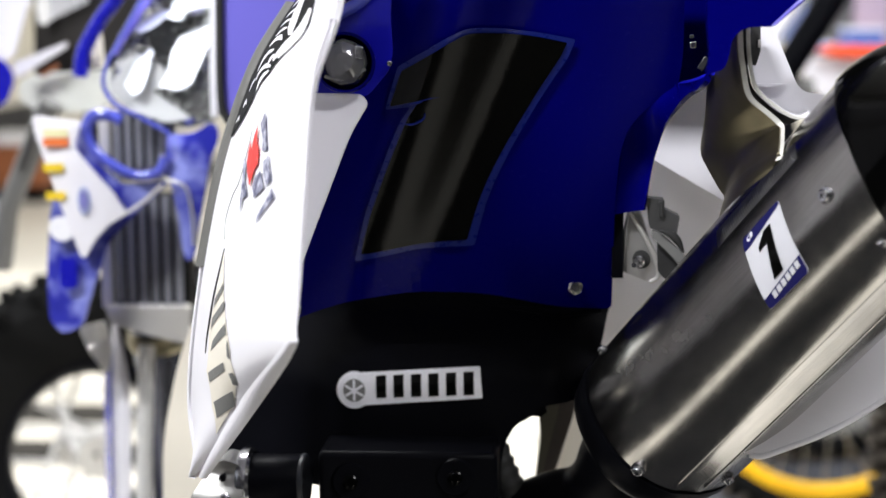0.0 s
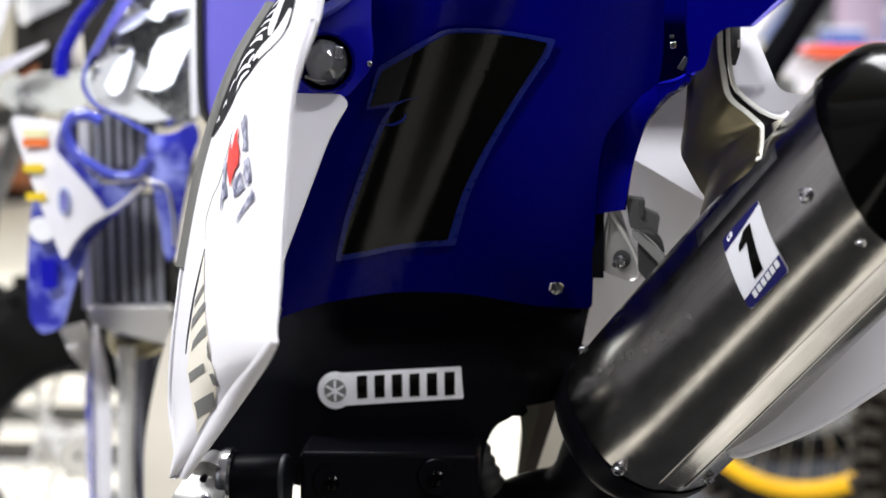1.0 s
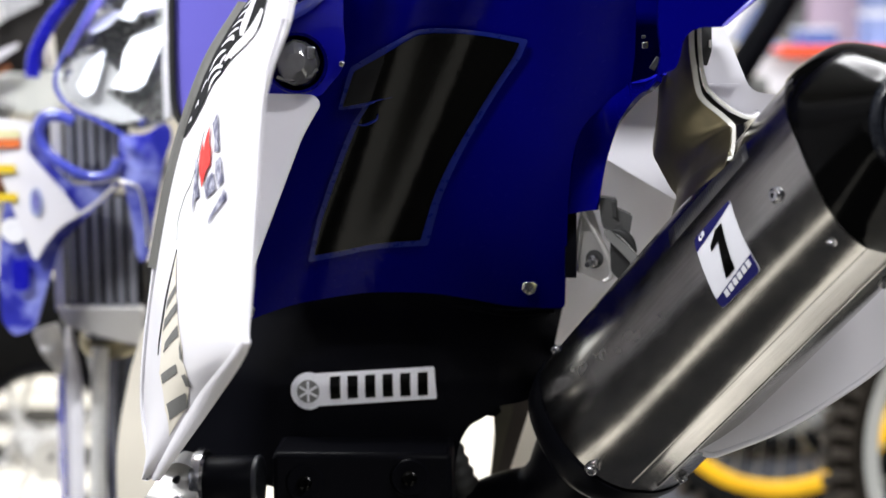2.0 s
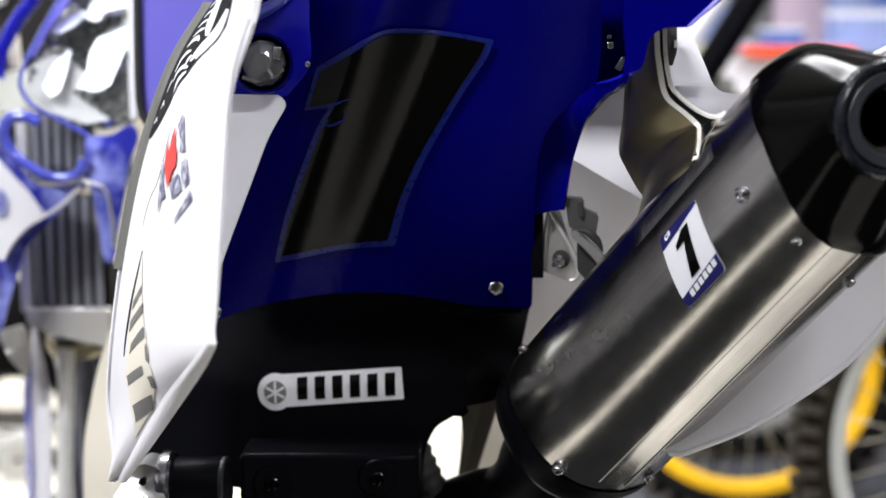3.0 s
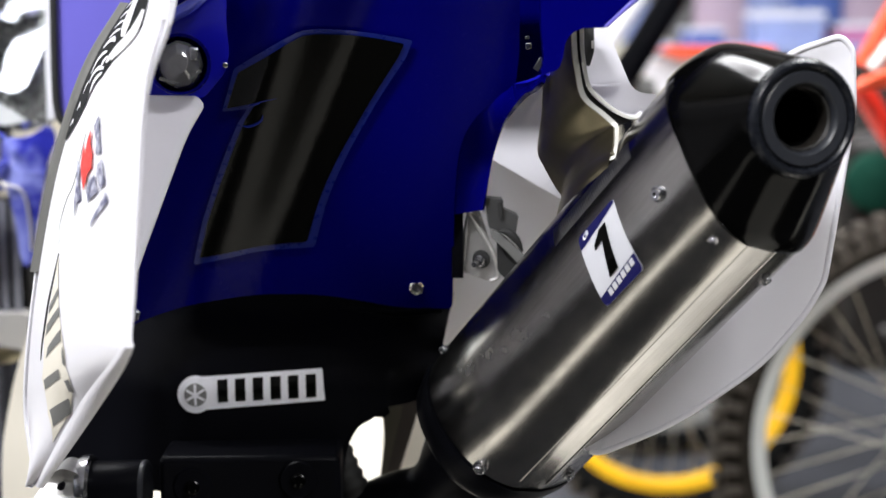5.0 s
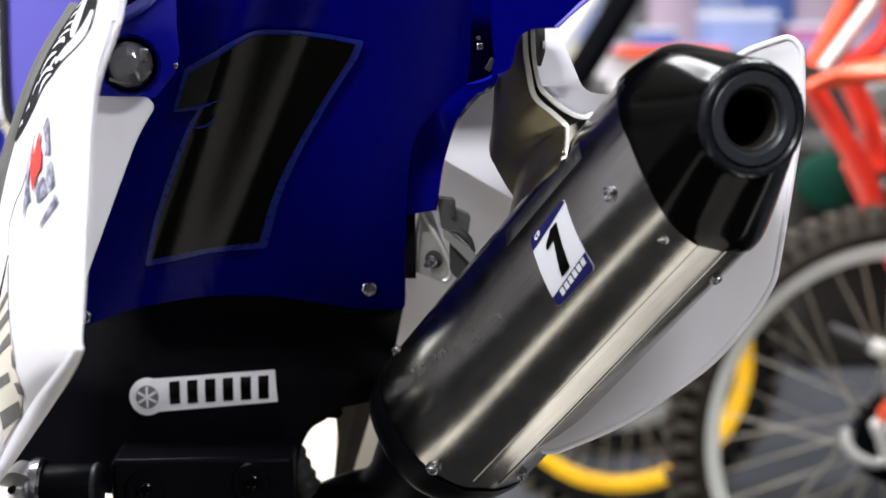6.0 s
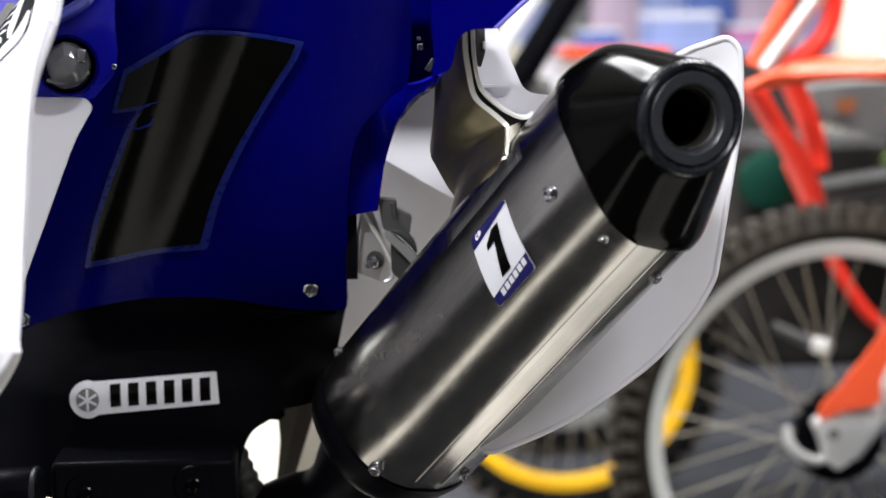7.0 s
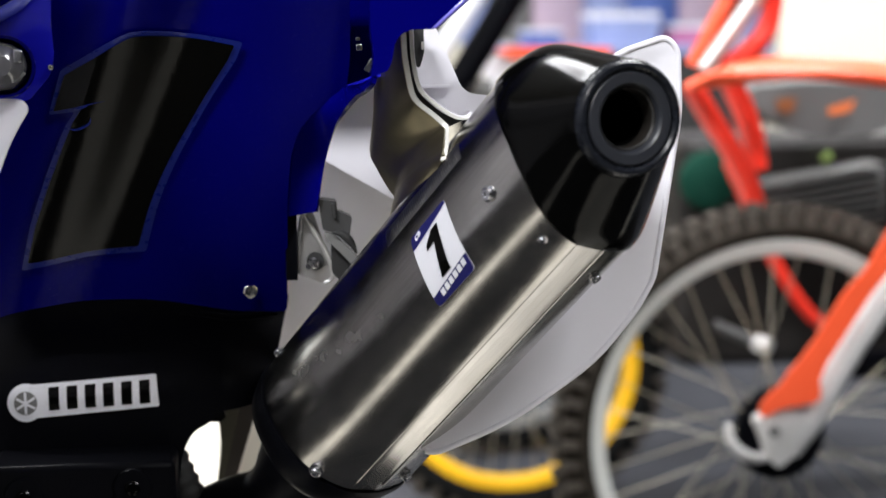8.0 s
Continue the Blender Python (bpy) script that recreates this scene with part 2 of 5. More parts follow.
def rounded(pts, r=0.006, k=4):
    """A closed outline with its corners rounded; a third number in a corner is its own radius."""
    out = []
    n = len(pts)
    for i in range(n):
        a, b, c = (Vector(pts[(i + j) % n][:2]) for j in (-1, 0, 1))
        rr = pts[i][2] if len(pts[i]) > 2 else r
        u, v = (a - b), (c - b)
        d = min(rr, u.length * 0.45, v.length * 0.45)
        p, q = b + u.normalized() * d, b + v.normalized() * d
        for s in range(k + 1):
            t = s / k
            out.append(p * (1 - t) ** 2 + b * 2 * t * (1 - t) + q * t * t)
    return out


def sheet_outline(outline, depth, thick=0.003, cell=0.012, lift=0.0):
    """A curved plate: an outline in x and z, bent to y = depth(x, z)."""
    bm = bmesh.new()
    bm.faces.new([bm.verts.new((p[0], 0, p[1])) for p in outline])
    bm.normal_update()
    bmesh.ops.triangulate(bm, faces=bm.faces)
    for axis, i in ((Vector((1, 0, 0)), 0), (Vector((0, 0, 1)), 1)):
        lo, hi = min(p[i] for p in outline), max(p[i] for p in outline)
        steps = max(1, int((hi - lo) / cell))
        for s in range(1, steps):
            at = axis * (lo + (hi - lo) * s / steps)
            bmesh.ops.bisect_plane(bm, geom=bm.verts[:] + bm.edges[:] + bm.faces[:], dist=1e-6, plane_co=at, plane_no=axis)
    bmesh.ops.remove_doubles(bm, verts=bm.verts, dist=5e-5)
    bmesh.ops.dissolve_degenerate(bm, edges=bm.edges, dist=5e-5)
    for v in bm.verts:
        v.co.y = depth(v.co.x, v.co.z) - lift
    bmesh.ops.recalc_face_normals(bm, faces=bm.faces)
    if sum(f.normal.y * f.calc_area() for f in bm.faces) > 0:
        bmesh.ops.reverse_faces(bm, faces=bm.faces)
    if thick:
        solid(bm, thick, Vector((0, -1, 0)))
    return bm


def solid(bm, thick, way=None):
    """Gives a sheet thickness behind its face."""
    bm.normal_update()
    front = bm.faces[:]
    rim = [e for e in bm.edges if e.is_boundary]
    twin = {v: bm.verts.new(v.co - (way or v.normal) * thick) for v in bm.verts[:]}
    for f in front:
        bm.faces.new([twin[v] for v in reversed(f.verts)])
    for e in rim:
        f = e.link_faces[0]
        for loop in f.loops:
            if loop.edge == e:
                a, b = loop.vert, loop.link_loop_next.vert
                bm.faces.new((b, a, twin[a], twin[b]))
                break
    return bm


def grid(rows, thick=0.0, closed=False):
    """A sheet through rows of points."""
    bm = bmesh.new()
    vs = [[bm.verts.new(p) for p in row] for row in rows]
    for a, b in zip(vs, vs[1:]):
        n = len(a)
        for i in range(n if closed else n - 1):
            j = (i + 1) % n
            bm.faces.new((a[i], a[j], b[j], b[i]))
    if thick:
        solid(bm, thick)
    return bm


def loft(left, right, n=24, m=12, bulge=(0, 0, 0), thick=0.003):
    """A sheet between two smooth edges, swollen by bulge in the middle."""
    a, b, g = spline(left, n), spline(right, n), Vector(bulge)
    return grid([[q.lerp(p, i / m) + g * math.sin(math.pi * i / m) for i in range(m + 1)] for p, q in zip(a, b)], thick)


def ring_frame(way):
    way = Vector(way).normalized()
    side = way.cross(Vector((0, 0, 1)))
    side = side.normalized() if side.length > 1e-4 else Vector((1, 0, 0))
    return side, side.cross(way)


def tube(path, r, seg=14, caps=True):
    """A round bar along a path; r is one radius or one for each point."""
    path = [Vector(p) for p in path]
    rs = r if isinstance(r, (list, tuple)) else [r] * len(path)
    rows, side = [], None
    for i, p in enumerate(path):
        way = (path[min(i + 1, len(path) - 1)] - path[max(i - 1, 0)]).normalized()
        if side is None:
            side = ring_frame(way)[0]
        side = (side - way * side.dot(way)).normalized()
        up = way.cross(side)
        rows.append([p + (side * math.cos(a) + up * math.sin(a)) * rs[i] for a in (2 * math.pi * k / seg for k in range(seg))])
    bm = grid(rows, closed=True)
    if caps:
        bm.verts.ensure_lookup_table()
        bm.faces.new(bm.verts[:seg])
        bm.faces.new(bm.verts[-seg:])
    return bm


def lathe(profile, m, seg=32, arc=2 * math.pi):
    """A turned form: (radius, along) pairs spun about the z axis of m."""
    full = arc > 6.28
    count = seg if full else seg + 1
    rows = [[m @ Vector((r * math.cos(arc * k / seg), r * math.sin(arc * k / seg), h)) for k in range(count)] for r, h in profile]
    bm = grid(rows, closed=full)
    bmesh.ops.remove_doubles(bm, verts=bm.verts, dist=1e-6)
    return bm


def facing(at, way, spin=0.0):
    """A pose at a place whose z axis points along way."""
    return Matrix.Translation(at) @ Vector(way).to_track_quat("Z", "Y").to_matrix().to_4x4() @ pose(0, 0, 0, 0, 0, spin)


def slab(outline, thick, m):
    """A flat plate of an outline in the x and y of m, thick along its z."""
    bm = bmesh.new()
    a = [bm.verts.new(m @ Vector((p[0], p[1], 0))) for p in outline]
    b = [bm.verts.new(m @ Vector((p[0], p[1], thick))) for p in outline]
    bm.faces.new(a[::-1])
    bm.faces.new(b)
    for i in range(len(a)):
        j = (i + 1) % len(a)
        bm.faces.new((a[i], a[j], b[j], b[i]))
    return bm


def box(sx, sy, sz, m):
    return slab([(-sx / 2, -sy / 2), (sx / 2, -sy / 2), (sx / 2, sy / 2), (-sx / 2, sy / 2)], sz, m)


def bolt(parent, at, way, r=0.006, material=None, hexed=True, name="bolt"):
    """A flanged bolt head that stands on the place at."""
    m = facing(at, way, 17)
    prof = [(0, -0.006), (r * 1.0, -0.006), (r * 1.25, 0), (r * 1.25, r * 0.18), (r * 0.95, r * 0.3), (r * 0.9, r * 0.75), (r * 0.75, r * 0.95), (r * 0.45, r * 0.95), (r * 0.4, r * 0.5), (0, r * 0.5)]
    return part(name, lathe(prof, m, 6 if hexed else 18), material or STEEL, parent, smooth=25)


# ---- the room ----
def wall(name, outline, thick, m, material=WALL):
    return tagged(part(name, slab(outline, thick, m), material), kind="structure")


ROOM_X0, ROOM_X1, ROOM_Y0, ROOM_Y1, ROOM_H = -3.1, 6.0, -4.0, 9.5, 3.1
ob = part("floor", slab([(ROOM_X0 - 3, ROOM_Y0 - 3), (ROOM_X1 + 3, ROOM_Y0 - 3), (ROOM_X1 + 3, ROOM_Y1 + 3), (ROOM_X0 - 3, ROOM_Y1 + 3)], -0.2, Matrix()), FLOOR)
tagged(ob, "cream polished shop floor", "floor", kind="structure")
# the black mats are unseen; they and their cream gaps shape the reflections
for outline, words in (([(0.19, 1.85), (0.30, 1.52), (5.2, 1.52), (5.2, 7.2), (0.19, 7.2)], "charcoal carpet laid under the parked bikes"), ([(-0.44, -3.9), (0.27, -3.9), (0.27, 1.75), (-0.44, 1.75)], "unseen black mat behind the quad, added to darken reflections"), ([(-3.05, -3.9), (-0.64, -3.9), (-0.64, 1.75), (-3.05, 1.75)], "unseen wide black mat beside the quad, added to darken reflections"), ([(0.66, -3.9), (3.6, -3.9), (3.6, 1.40), (0.70, 1.40)], "unseen black mat along the aisle, added to darken reflections")):
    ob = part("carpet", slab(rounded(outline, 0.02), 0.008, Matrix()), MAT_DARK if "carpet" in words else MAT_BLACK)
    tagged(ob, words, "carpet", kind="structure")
# dark bands paint the shadows of the window posts on the floor
for y0, y1 in ((3.40, 3.58), (3.76, 3.93), (4.62, 4.80)):
    tagged(part("post_shadow_band", slab([(-2.4, y0 + 0.06), (-0.80, y0), (-0.80, y1), (-2.4, y1 + 0.06)], 0.004, Matrix()), POST_SHADE), "window post shadow painted on the shop floor", "floor marking", kind="structure")
tagged(part("ceiling", slab([(ROOM_X0, ROOM_Y0), (ROOM_X1, ROOM_Y0), (ROOM_X1, ROOM_Y1), (ROOM_X0, ROOM_Y1)], 0.2, pose(0, 0, ROOM_H)), CEIL), "white painted ceiling", "ceiling", kind="structure")
wall("wall_east", [(ROOM_X1, ROOM_Y0), (ROOM_X1 + 0.2, ROOM_Y0), (ROOM_X1 + 0.2, ROOM_Y1), (ROOM_X1, ROOM_Y1)], ROOM_H, Matrix(), WALL_DARKENED)
wall("wall_north", [(ROOM_X0, ROOM_Y1), (ROOM_X1 + 0.2, ROOM_Y1), (ROOM_X1 + 0.2, ROOM_Y1 + 0.2), (ROOM_X0, ROOM_Y1 + 0.2)], ROOM_H, Matrix())
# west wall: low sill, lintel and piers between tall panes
wall("wall_west_sill", [(ROOM_X0 - 0.2, ROOM_Y0), (ROOM_X0, ROOM_Y0), (ROOM_X0, ROOM_Y1), (ROOM_X0 - 0.2, ROOM_Y1)], 0.45, Matrix(), WALL_DARKENED)
# added unseen wall piece that keeps the window out of the muffler's reflection
wall("wall_west_light_block", [(ROOM_X0 - 0.2, -1.6), (ROOM_X0, -1.6), (ROOM_X0, 2.6), (ROOM_X0 - 0.2, 2.6)], 0.75, pose(0, 0, 0.45), WALL_DARKENED)
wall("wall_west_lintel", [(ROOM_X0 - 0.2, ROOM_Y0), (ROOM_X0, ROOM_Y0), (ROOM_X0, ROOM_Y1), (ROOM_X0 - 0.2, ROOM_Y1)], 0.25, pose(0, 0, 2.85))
wall("wall_west_south", [(ROOM_X0 - 0.2, ROOM_Y0), (ROOM_X0, ROOM_Y0), (ROOM_X0, -1.6), (ROOM_X0 - 0.2, -1.6)], 2.4, pose(0, 0, 0.45), WALL_DARKENED)
wall("wall_west_north", [(ROOM_X0 - 0.2, 6.2), (ROOM_X0, 6.2), (ROOM_X0, ROOM_Y1), (ROOM_X0 - 0.2, ROOM_Y1)], 2.4, pose(0, 0, 0.45))
window = thing("window", (ROOM_X0 - 0.1, 2.3, 0.45), "tall shop window with grey frame posts", "window")
tagged(window, kind="structure")
for i in range(25):
    y = -1.6 + 0.325 * i
    part("frame_post", slab([(ROOM_X0 - 0.16, y - 0.07), (ROOM_X0 - 0.04, y - 0.07), (ROOM_X0 - 0.04, y + 0.07), (ROOM_X0 - 0.16, y + 0.07)], 2.4, pose(0, 0, 0.45)), FRAME, window)
wall("wall_south", [(ROOM_X0, ROOM_Y0 - 0.2), (ROOM_X1 + 0.2, ROOM_Y0 - 0.2), (ROOM_X1 + 0.2, ROOM_Y0), (ROOM_X0, ROOM_Y0)], ROOM_H, Matrix(), WALL_DARKENED)


def ceiling_light(x, y, watts, turn=0):
    """An added, unseen surface-mounted fluorescent fitting: white tray, two tubes, and the light that they give."""
    t = thing("ceiling_light", (x, y, ROOM_H), "unseen white twin tube ceiling light, added for its light", "ceiling light", "shop ceiling lights")
    m = pose(x, y, ROOM_H, 0, 0, turn)
    part("tray", slab(rounded([(-0.65, -0.12), (0.65, -0.12), (0.65, 0.12), (-0.65, 0.12)], 0.02), -0.06, m), CEIL, t)
    for dy in (-0.06, 0.06):
        part("tube", tube([m @ Vector((-0.58, dy, -0.08)), m @ Vector((0.58, dy, -0.08))], 0.014, 12), TUBE, t, "glowing fluorescent tube")
    lamp = area("fluorescent_glow", (x, y, ROOM_H - 0.11), (x, y, 0), 1.2, 0.22, watts, (0.96, 0.97, 1.0))
    lamp.matrix_world = m @ pose(0, 0, -0.11)


# unseen fittings, each placed and powered to light certain parts
for x, y, w in ((-1.4, -0.7, 205), (1.5, -0.6, 70), (1.3, 1.75, 90), (-1.0, 2.25, 60), (1.1, 2.9, 58), (3.2, 7.7, 140), (-0.6, 6.2, 70)):
    ceiling_light(x, y, w)


def at_y(pts, y):
    return [(p[0], y, p[1]) for p in pts]


# ---- the quad bike ----
quad = thing("quad_bike", (0.0, 1.6, 0.0), "blue and white sport quad bike with number 1 and steel muffler", "quad bike")


def ease(t):
    t = min(1, max(0, t))
    return t * t * (3 - 2 * t)


def blue_y(x, z):
    """The rear panel leans back towards its foot; it is bent along a line that slants with the race number."""
    u = x - 0.40 * (z - 0.86)
    return 1.170 + 0.8 * (u + 0.05) ** 2 - 0.34 * (z - 0.735) - 0.025 * ease((-0.068 - u) / 0.055)


def black_y(x, z):
    """The lower cover: a hollow under the blue edge, then a bulge."""
    return 1.216 - 0.038 * ease((0.735 - z) / 0.055) + 0.05 * ease((-0.16 - x) / 0.1) + 0.02 * ease((x + 0.03) / 0.05)


panel_out = rounded([(-0.150, 1.02), (-0.160, 0.978), (-0.165, 0.958), (-0.172, 0.94), (-0.190, 0.915), (-0.188, 0.890), (-0.195, 0.845), (-0.222, 0.762), (-0.226, 0.722),
                     (-0.1995, 0.7372, 0.02), (-0.1848, 0.7433, 0.02), (-0.1622, 0.7510, 0.02), (-0.1319, 0.7538, 0.02), (-0.1008, 0.7544, 0.02), (-0.0730, 0.7536, 0.02), (-0.0453, 0.7484, 0.02), (-0.0196, 0.7424, 0.02), (0.019, 0.740, 0.004),
                     (0.0201, 0.8117), (0.0212, 0.8336), (0.0232, 0.8535), (0.0275, 0.8692), (0.0375, 0.8819), (0.0497, 0.8921), (0.0606, 0.8996, 0.004), (0.0630, 0.9185), (0.0629, 0.9445), (0.0607, 1.02)], 0.012)
rear_panel = part("rear_panel", sheet_outline(panel_out, blue_y, 0.003, 0.0073), BLUE, quad, "glossy deep blue rear body panel")

# the wing that folds forward along the panel's edge, and the nose over the bracket with its clip slot
wing_in = [(x, blue_y(x, z) + 0.004, z) for x, z in ((0.0196, 0.8117), (0.0205, 0.8336), (0.0225, 0.8535), (0.0268, 0.8692), (0.0368, 0.8819), (0.0490, 0.8921), (0.0606, 0.8996))] + [(0.0687, 1.07, 0.9053), (0.0775, 1.05, 0.9106)]
wing_out = [(0.0410, 1.15, 0.8137), (0.0432, 1.15, 0.8281), (0.0457, 1.15, 0.8454), (0.0500, 1.14, 0.8616), (0.0543, 1.125, 0.8748), (0.0597, 1.105, 0.8845), (0.0660, 1.08, 0.8942), (0.0715, 1.06, 0.8994), (0.0752, 1.045, 0.9046)]
wing = part("panel_wing", loft(wing_in, wing_out, 48, 12, (0, 0.003, 0), 0.003), BLUE, quad, "blue wing folded forward along the panel")
part("wing_lip", tube(spline([wing_in[k] for k in (4, 5, 6, 7, 8)], 24), [0.0004 + 0.0012 * math.sin(math.pi * min(1, k / 16) / 2) for k in range(25)], 8), BLUE_LIT, wing)
nose_out = rounded([(0.0690, 0.972), (0.0694, 0.9385), (0.0714, 0.9221), (0.0690, 0.9105), (0.0734, 0.9128), (0.0796, 0.9148, 0.004), (0.0822, 0.9220), (0.0833, 0.9302), (0.0865, 0.9357), (0.0926, 0.9389), (0.1069, 0.9391, 0.002), (0.1254, 0.9546), (0.1465, 0.972)], 0.006)
nose_y = lambda x, z: 0.992 + 0.15 * (0.09 - x)
nose = part("panel_nose", sheet_outline(nose_out, nose_y, 0.014, 0.01), BLUE, quad, "rounded blue nose over the muffler bracket", bevel=0.003)
# lavender strip paints in the light caught by the nose's edge
part("nose_edge", sheet_outline([(0.1045, 0.9397), (0.1073, 0.9397), (0.1309, 0.9610), (0.1271, 0.9611)], lambda x, z: 0.985 + 0.15 * (0.09 - x), 0.004, 0.01), LAVENDER, nose, "edge of the nose, painted pale where it catches light", bevel=0.0008)
part("slot_floor", sheet_outline([(0.050, 0.985), (0.090, 0.985), (0.090, 0.914), (0.076, 0.902), (0.050, 0.886)], lambda x, z: 1.145, 0.003, 0.02), BLUE, nose)

# race number on the blue panel
one_edge = rounded([(-0.1571, 0.7804), (-0.1162, 0.7871), (-0.0760, 0.7892), (-0.0665, 0.8227, 0.02), (-0.0564, 0.8453, 0.02), (-0.0469, 0.8635, 0.02), (-0.0284, 0.8947, 0.02), (-0.0115, 0.9192), (-0.0067, 0.9307), (-0.0321, 0.9357, 0.02), (-0.0538, 0.9382, 0.02), (-0.0678, 0.9388), (-0.0775, 0.9379, 0.01), (-0.0905, 0.9316), (-0.1021, 0.9250), (-0.1215, 0.9142), (-0.1311, 0.8857), (-0.1142, 0.8877), (-0.1210, 0.8783), (-0.1276, 0.8648), (-0.1391, 0.8375), (-0.1489, 0.8117)], 0.002)
one_fill = rounded([(-0.1524, 0.7855), (-0.1160, 0.7909), (-0.0810, 0.7934), (-0.0720, 0.8227, 0.02), (-0.0618, 0.8453, 0.02), (-0.0518, 0.8635, 0.02), (-0.0325, 0.8955, 0.02), (-0.0167, 0.9192), (-0.0122, 0.9285), (-0.0322, 0.9328, 0.02), (-0.0503, 0.9349, 0.02), (-0.0680, 0.9355), (-0.0767, 0.9346, 0.01), (-0.0890, 0.9280), (-0.0996, 0.9217), (-0.1190, 0.9112), (-0.1277, 0.8879), (-0.1080, 0.8917), (-0.1159, 0.8808), (-0.1234, 0.8646), (-0.1351, 0.8373), (-0.1451, 0.8116)], 0.0015)
part("number_border", sheet_outline(one_edge, blue_y, 0, 0.004, 0.0030), DECAL_BLUE, rear_panel, "thin mid blue outline of the race number")
part("number_one", sheet_outline(one_fill, blue_y, 0, 0.004, 0.0042), GLOSS_BLACK, rear_panel, "gloss black race number 1")
bolt(rear_panel, (-0.0065, blue_y(-0.0065, 0.757) - 0.001, 0.757), (0.1, -1, 0.2), 0.0044)
bolt(rear_panel, (-0.2025, blue_y(-0.2025, 0.743) - 0.001, 0.743), (-0.1, -1, 0.2), 0.0044)
bolt(rear_panel, (-0.1222, 1.046, 0.9175), (0.1, -1, 0.1), 0.0015)
# painted highlights of a tab beside the number, and the blue line that runs on from the flag of the number
def on_panel(pts, lift):
    return [(x, blue_y(x, z) - lift, z) for x, z in pts]


part("tab_highlight", tube(spline(on_panel([(-0.1190, 0.8765), (-0.1130, 0.8762), (-0.1060, 0.8795), (-0.1045, 0.8835)], 0.0050), 12), [0.0003 + 0.0006 * math.sin(math.pi * k / 12) for k in range(13)], 8), DECAL_BLUE, rear_panel)
part("tab_highlight", tube(spline(on_panel([(-0.1145, 0.8890), (-0.1100, 0.8905), (-0.1060, 0.8912)], 0.0050), 8), [0.0003 + 0.0006 * math.sin(math.pi * k / 8) for k in range(9)], 8), DECAL_BLUE, rear_panel)
part("number_border", tube(spline(on_panel([(-0.1110, 0.8903), (-0.1040, 0.8925), (-0.0950, 0.8942)], 0.0044), 10), [0.0007 - 0.0006 * k / 10 for k in range(11)], 6), DECAL_BLUE, rear_panel)

lobe_out = rounded([(-0.163, 0.9450), (-0.155, 0.9475), (-0.133, 0.9625), (-0.118, 1.0), (-0.121, 0.945), (-0.1200, 0.925), (-0.1225, 0.913, 0.008), (-0.130, 0.905, 0.008), (-0.137, 0.897), (-0.180, 0.897), (-0.176, 0.915)], 0.003)
lobe = part("pocket_surround", sheet_outline(lobe_out, lambda x, z: 1.0585 - 0.35 * (x + 0.15) - 0.10 * (z - 0.92), 0.004, 0.006), BLUE_LIT, quad, "blue panel round the pocket, coloured lighter as if lit")
# brighter blue paints in the highlight along this edge
part("rolled_edge", tube(spline([(-0.161, 1.054, 0.9450), (-0.155, 1.051, 0.9475), (-0.133, 1.044, 0.9625), (-0.119, 1.040, 0.998)], 24), 0.0042, 12), BLUE_LIGHT, lobe)

# pocket with its smoked cap beside the fender
pocket_m = facing((-0.1495, 1.045, 0.918), (0.1, -1, 0.05))
pocket = part("pocket", lathe([(0, 0.0), (0.015, 0.0), (0.0168, 0.004), (0.0170, 0.016), (0.0185, 0.0165), (0.0190, 0.010)], pocket_m, 28), BLUE, quad)
cap_bm = lathe([(0.0, 0.026), (0.006, 0.0265), (0.0115, 0.0215), (0.0150, 0.015), (0.0160, 0.002)], pocket_m, 11)
for v in cap_bm.verts:
    k = pocket_m.inverted() @ v.co
    v.co = pocket_m @ Vector((k.x * (0.92 + 0.09 * math.sin(3.1 * k.y * 100)), k.y * 0.96, k.z + 0.0016 * math.sin(230 * k.x + 170 * k.y)))
part("smoked_cap", cap_bm, GREY_CAP, pocket, "smoked grey plastic cap", smooth=38)
part("cap_rib", tube([pocket_m @ Vector(p) for p in ((-0.012, -0.0085, 0.017), (-0.004, -0.0105, 0.0195), (0.007, -0.0085, 0.0195), (0.0125, -0.004, 0.017))], 0.0013, 8), GREY_CAP, pocket)
part("square_head", box(0.0052, 0.0078, 0.007, pocket_m @ pose(0.0090, 0.0058, 0.019, 0, 0, -6)), STEEL, pocket, "bright square bolt head", bevel=0.0008)

# inner white wall behind the rear fender
inner_out = rounded([(-0.188, 0.900), (-0.139, 0.899, 0.004), (-0.1345, 0.893, 0.004), (-0.146, 0.874, 0.02), (-0.179, 0.788), (-0.188, 0.75), (-0.21, 0.75)], 0.004)
part("inner_wall", sheet_outline(inner_out, lambda x, z: 1.03 - 0.05 * (x + 0.135) + 0.12 * (z - 0.84), 0.004), WHITE, quad, "white inner wall behind the fender")

# black lower cover
cover_out = rounded([(-0.290, 0.735), (-0.226, 0.735), (-0.187, 0.752), (-0.150, 0.760, 0.03), (-0.094, 0.763, 0.03), (-0.037, 0.757, 0.03), (0.000, 0.752), (0.022, 0.745),
                     (0.012, 0.705), (0.004, 0.681), (0.0006, 0.6745), (-0.0096, 0.6711), (-0.0299, 0.6692, 0.006), (-0.0381, 0.6608, 0.01), (-0.0495, 0.6552, 0.01), (-0.0565, 0.6425, 0.01), (-0.0594, 0.6277), (-0.0595, 0.6108), (-0.290, 0.60)], 0.008)
cover = part("rear_cover", sheet_outline(cover_out, black_y, 0.004), BLACK, quad, "matt black lower cover with a pale badge")
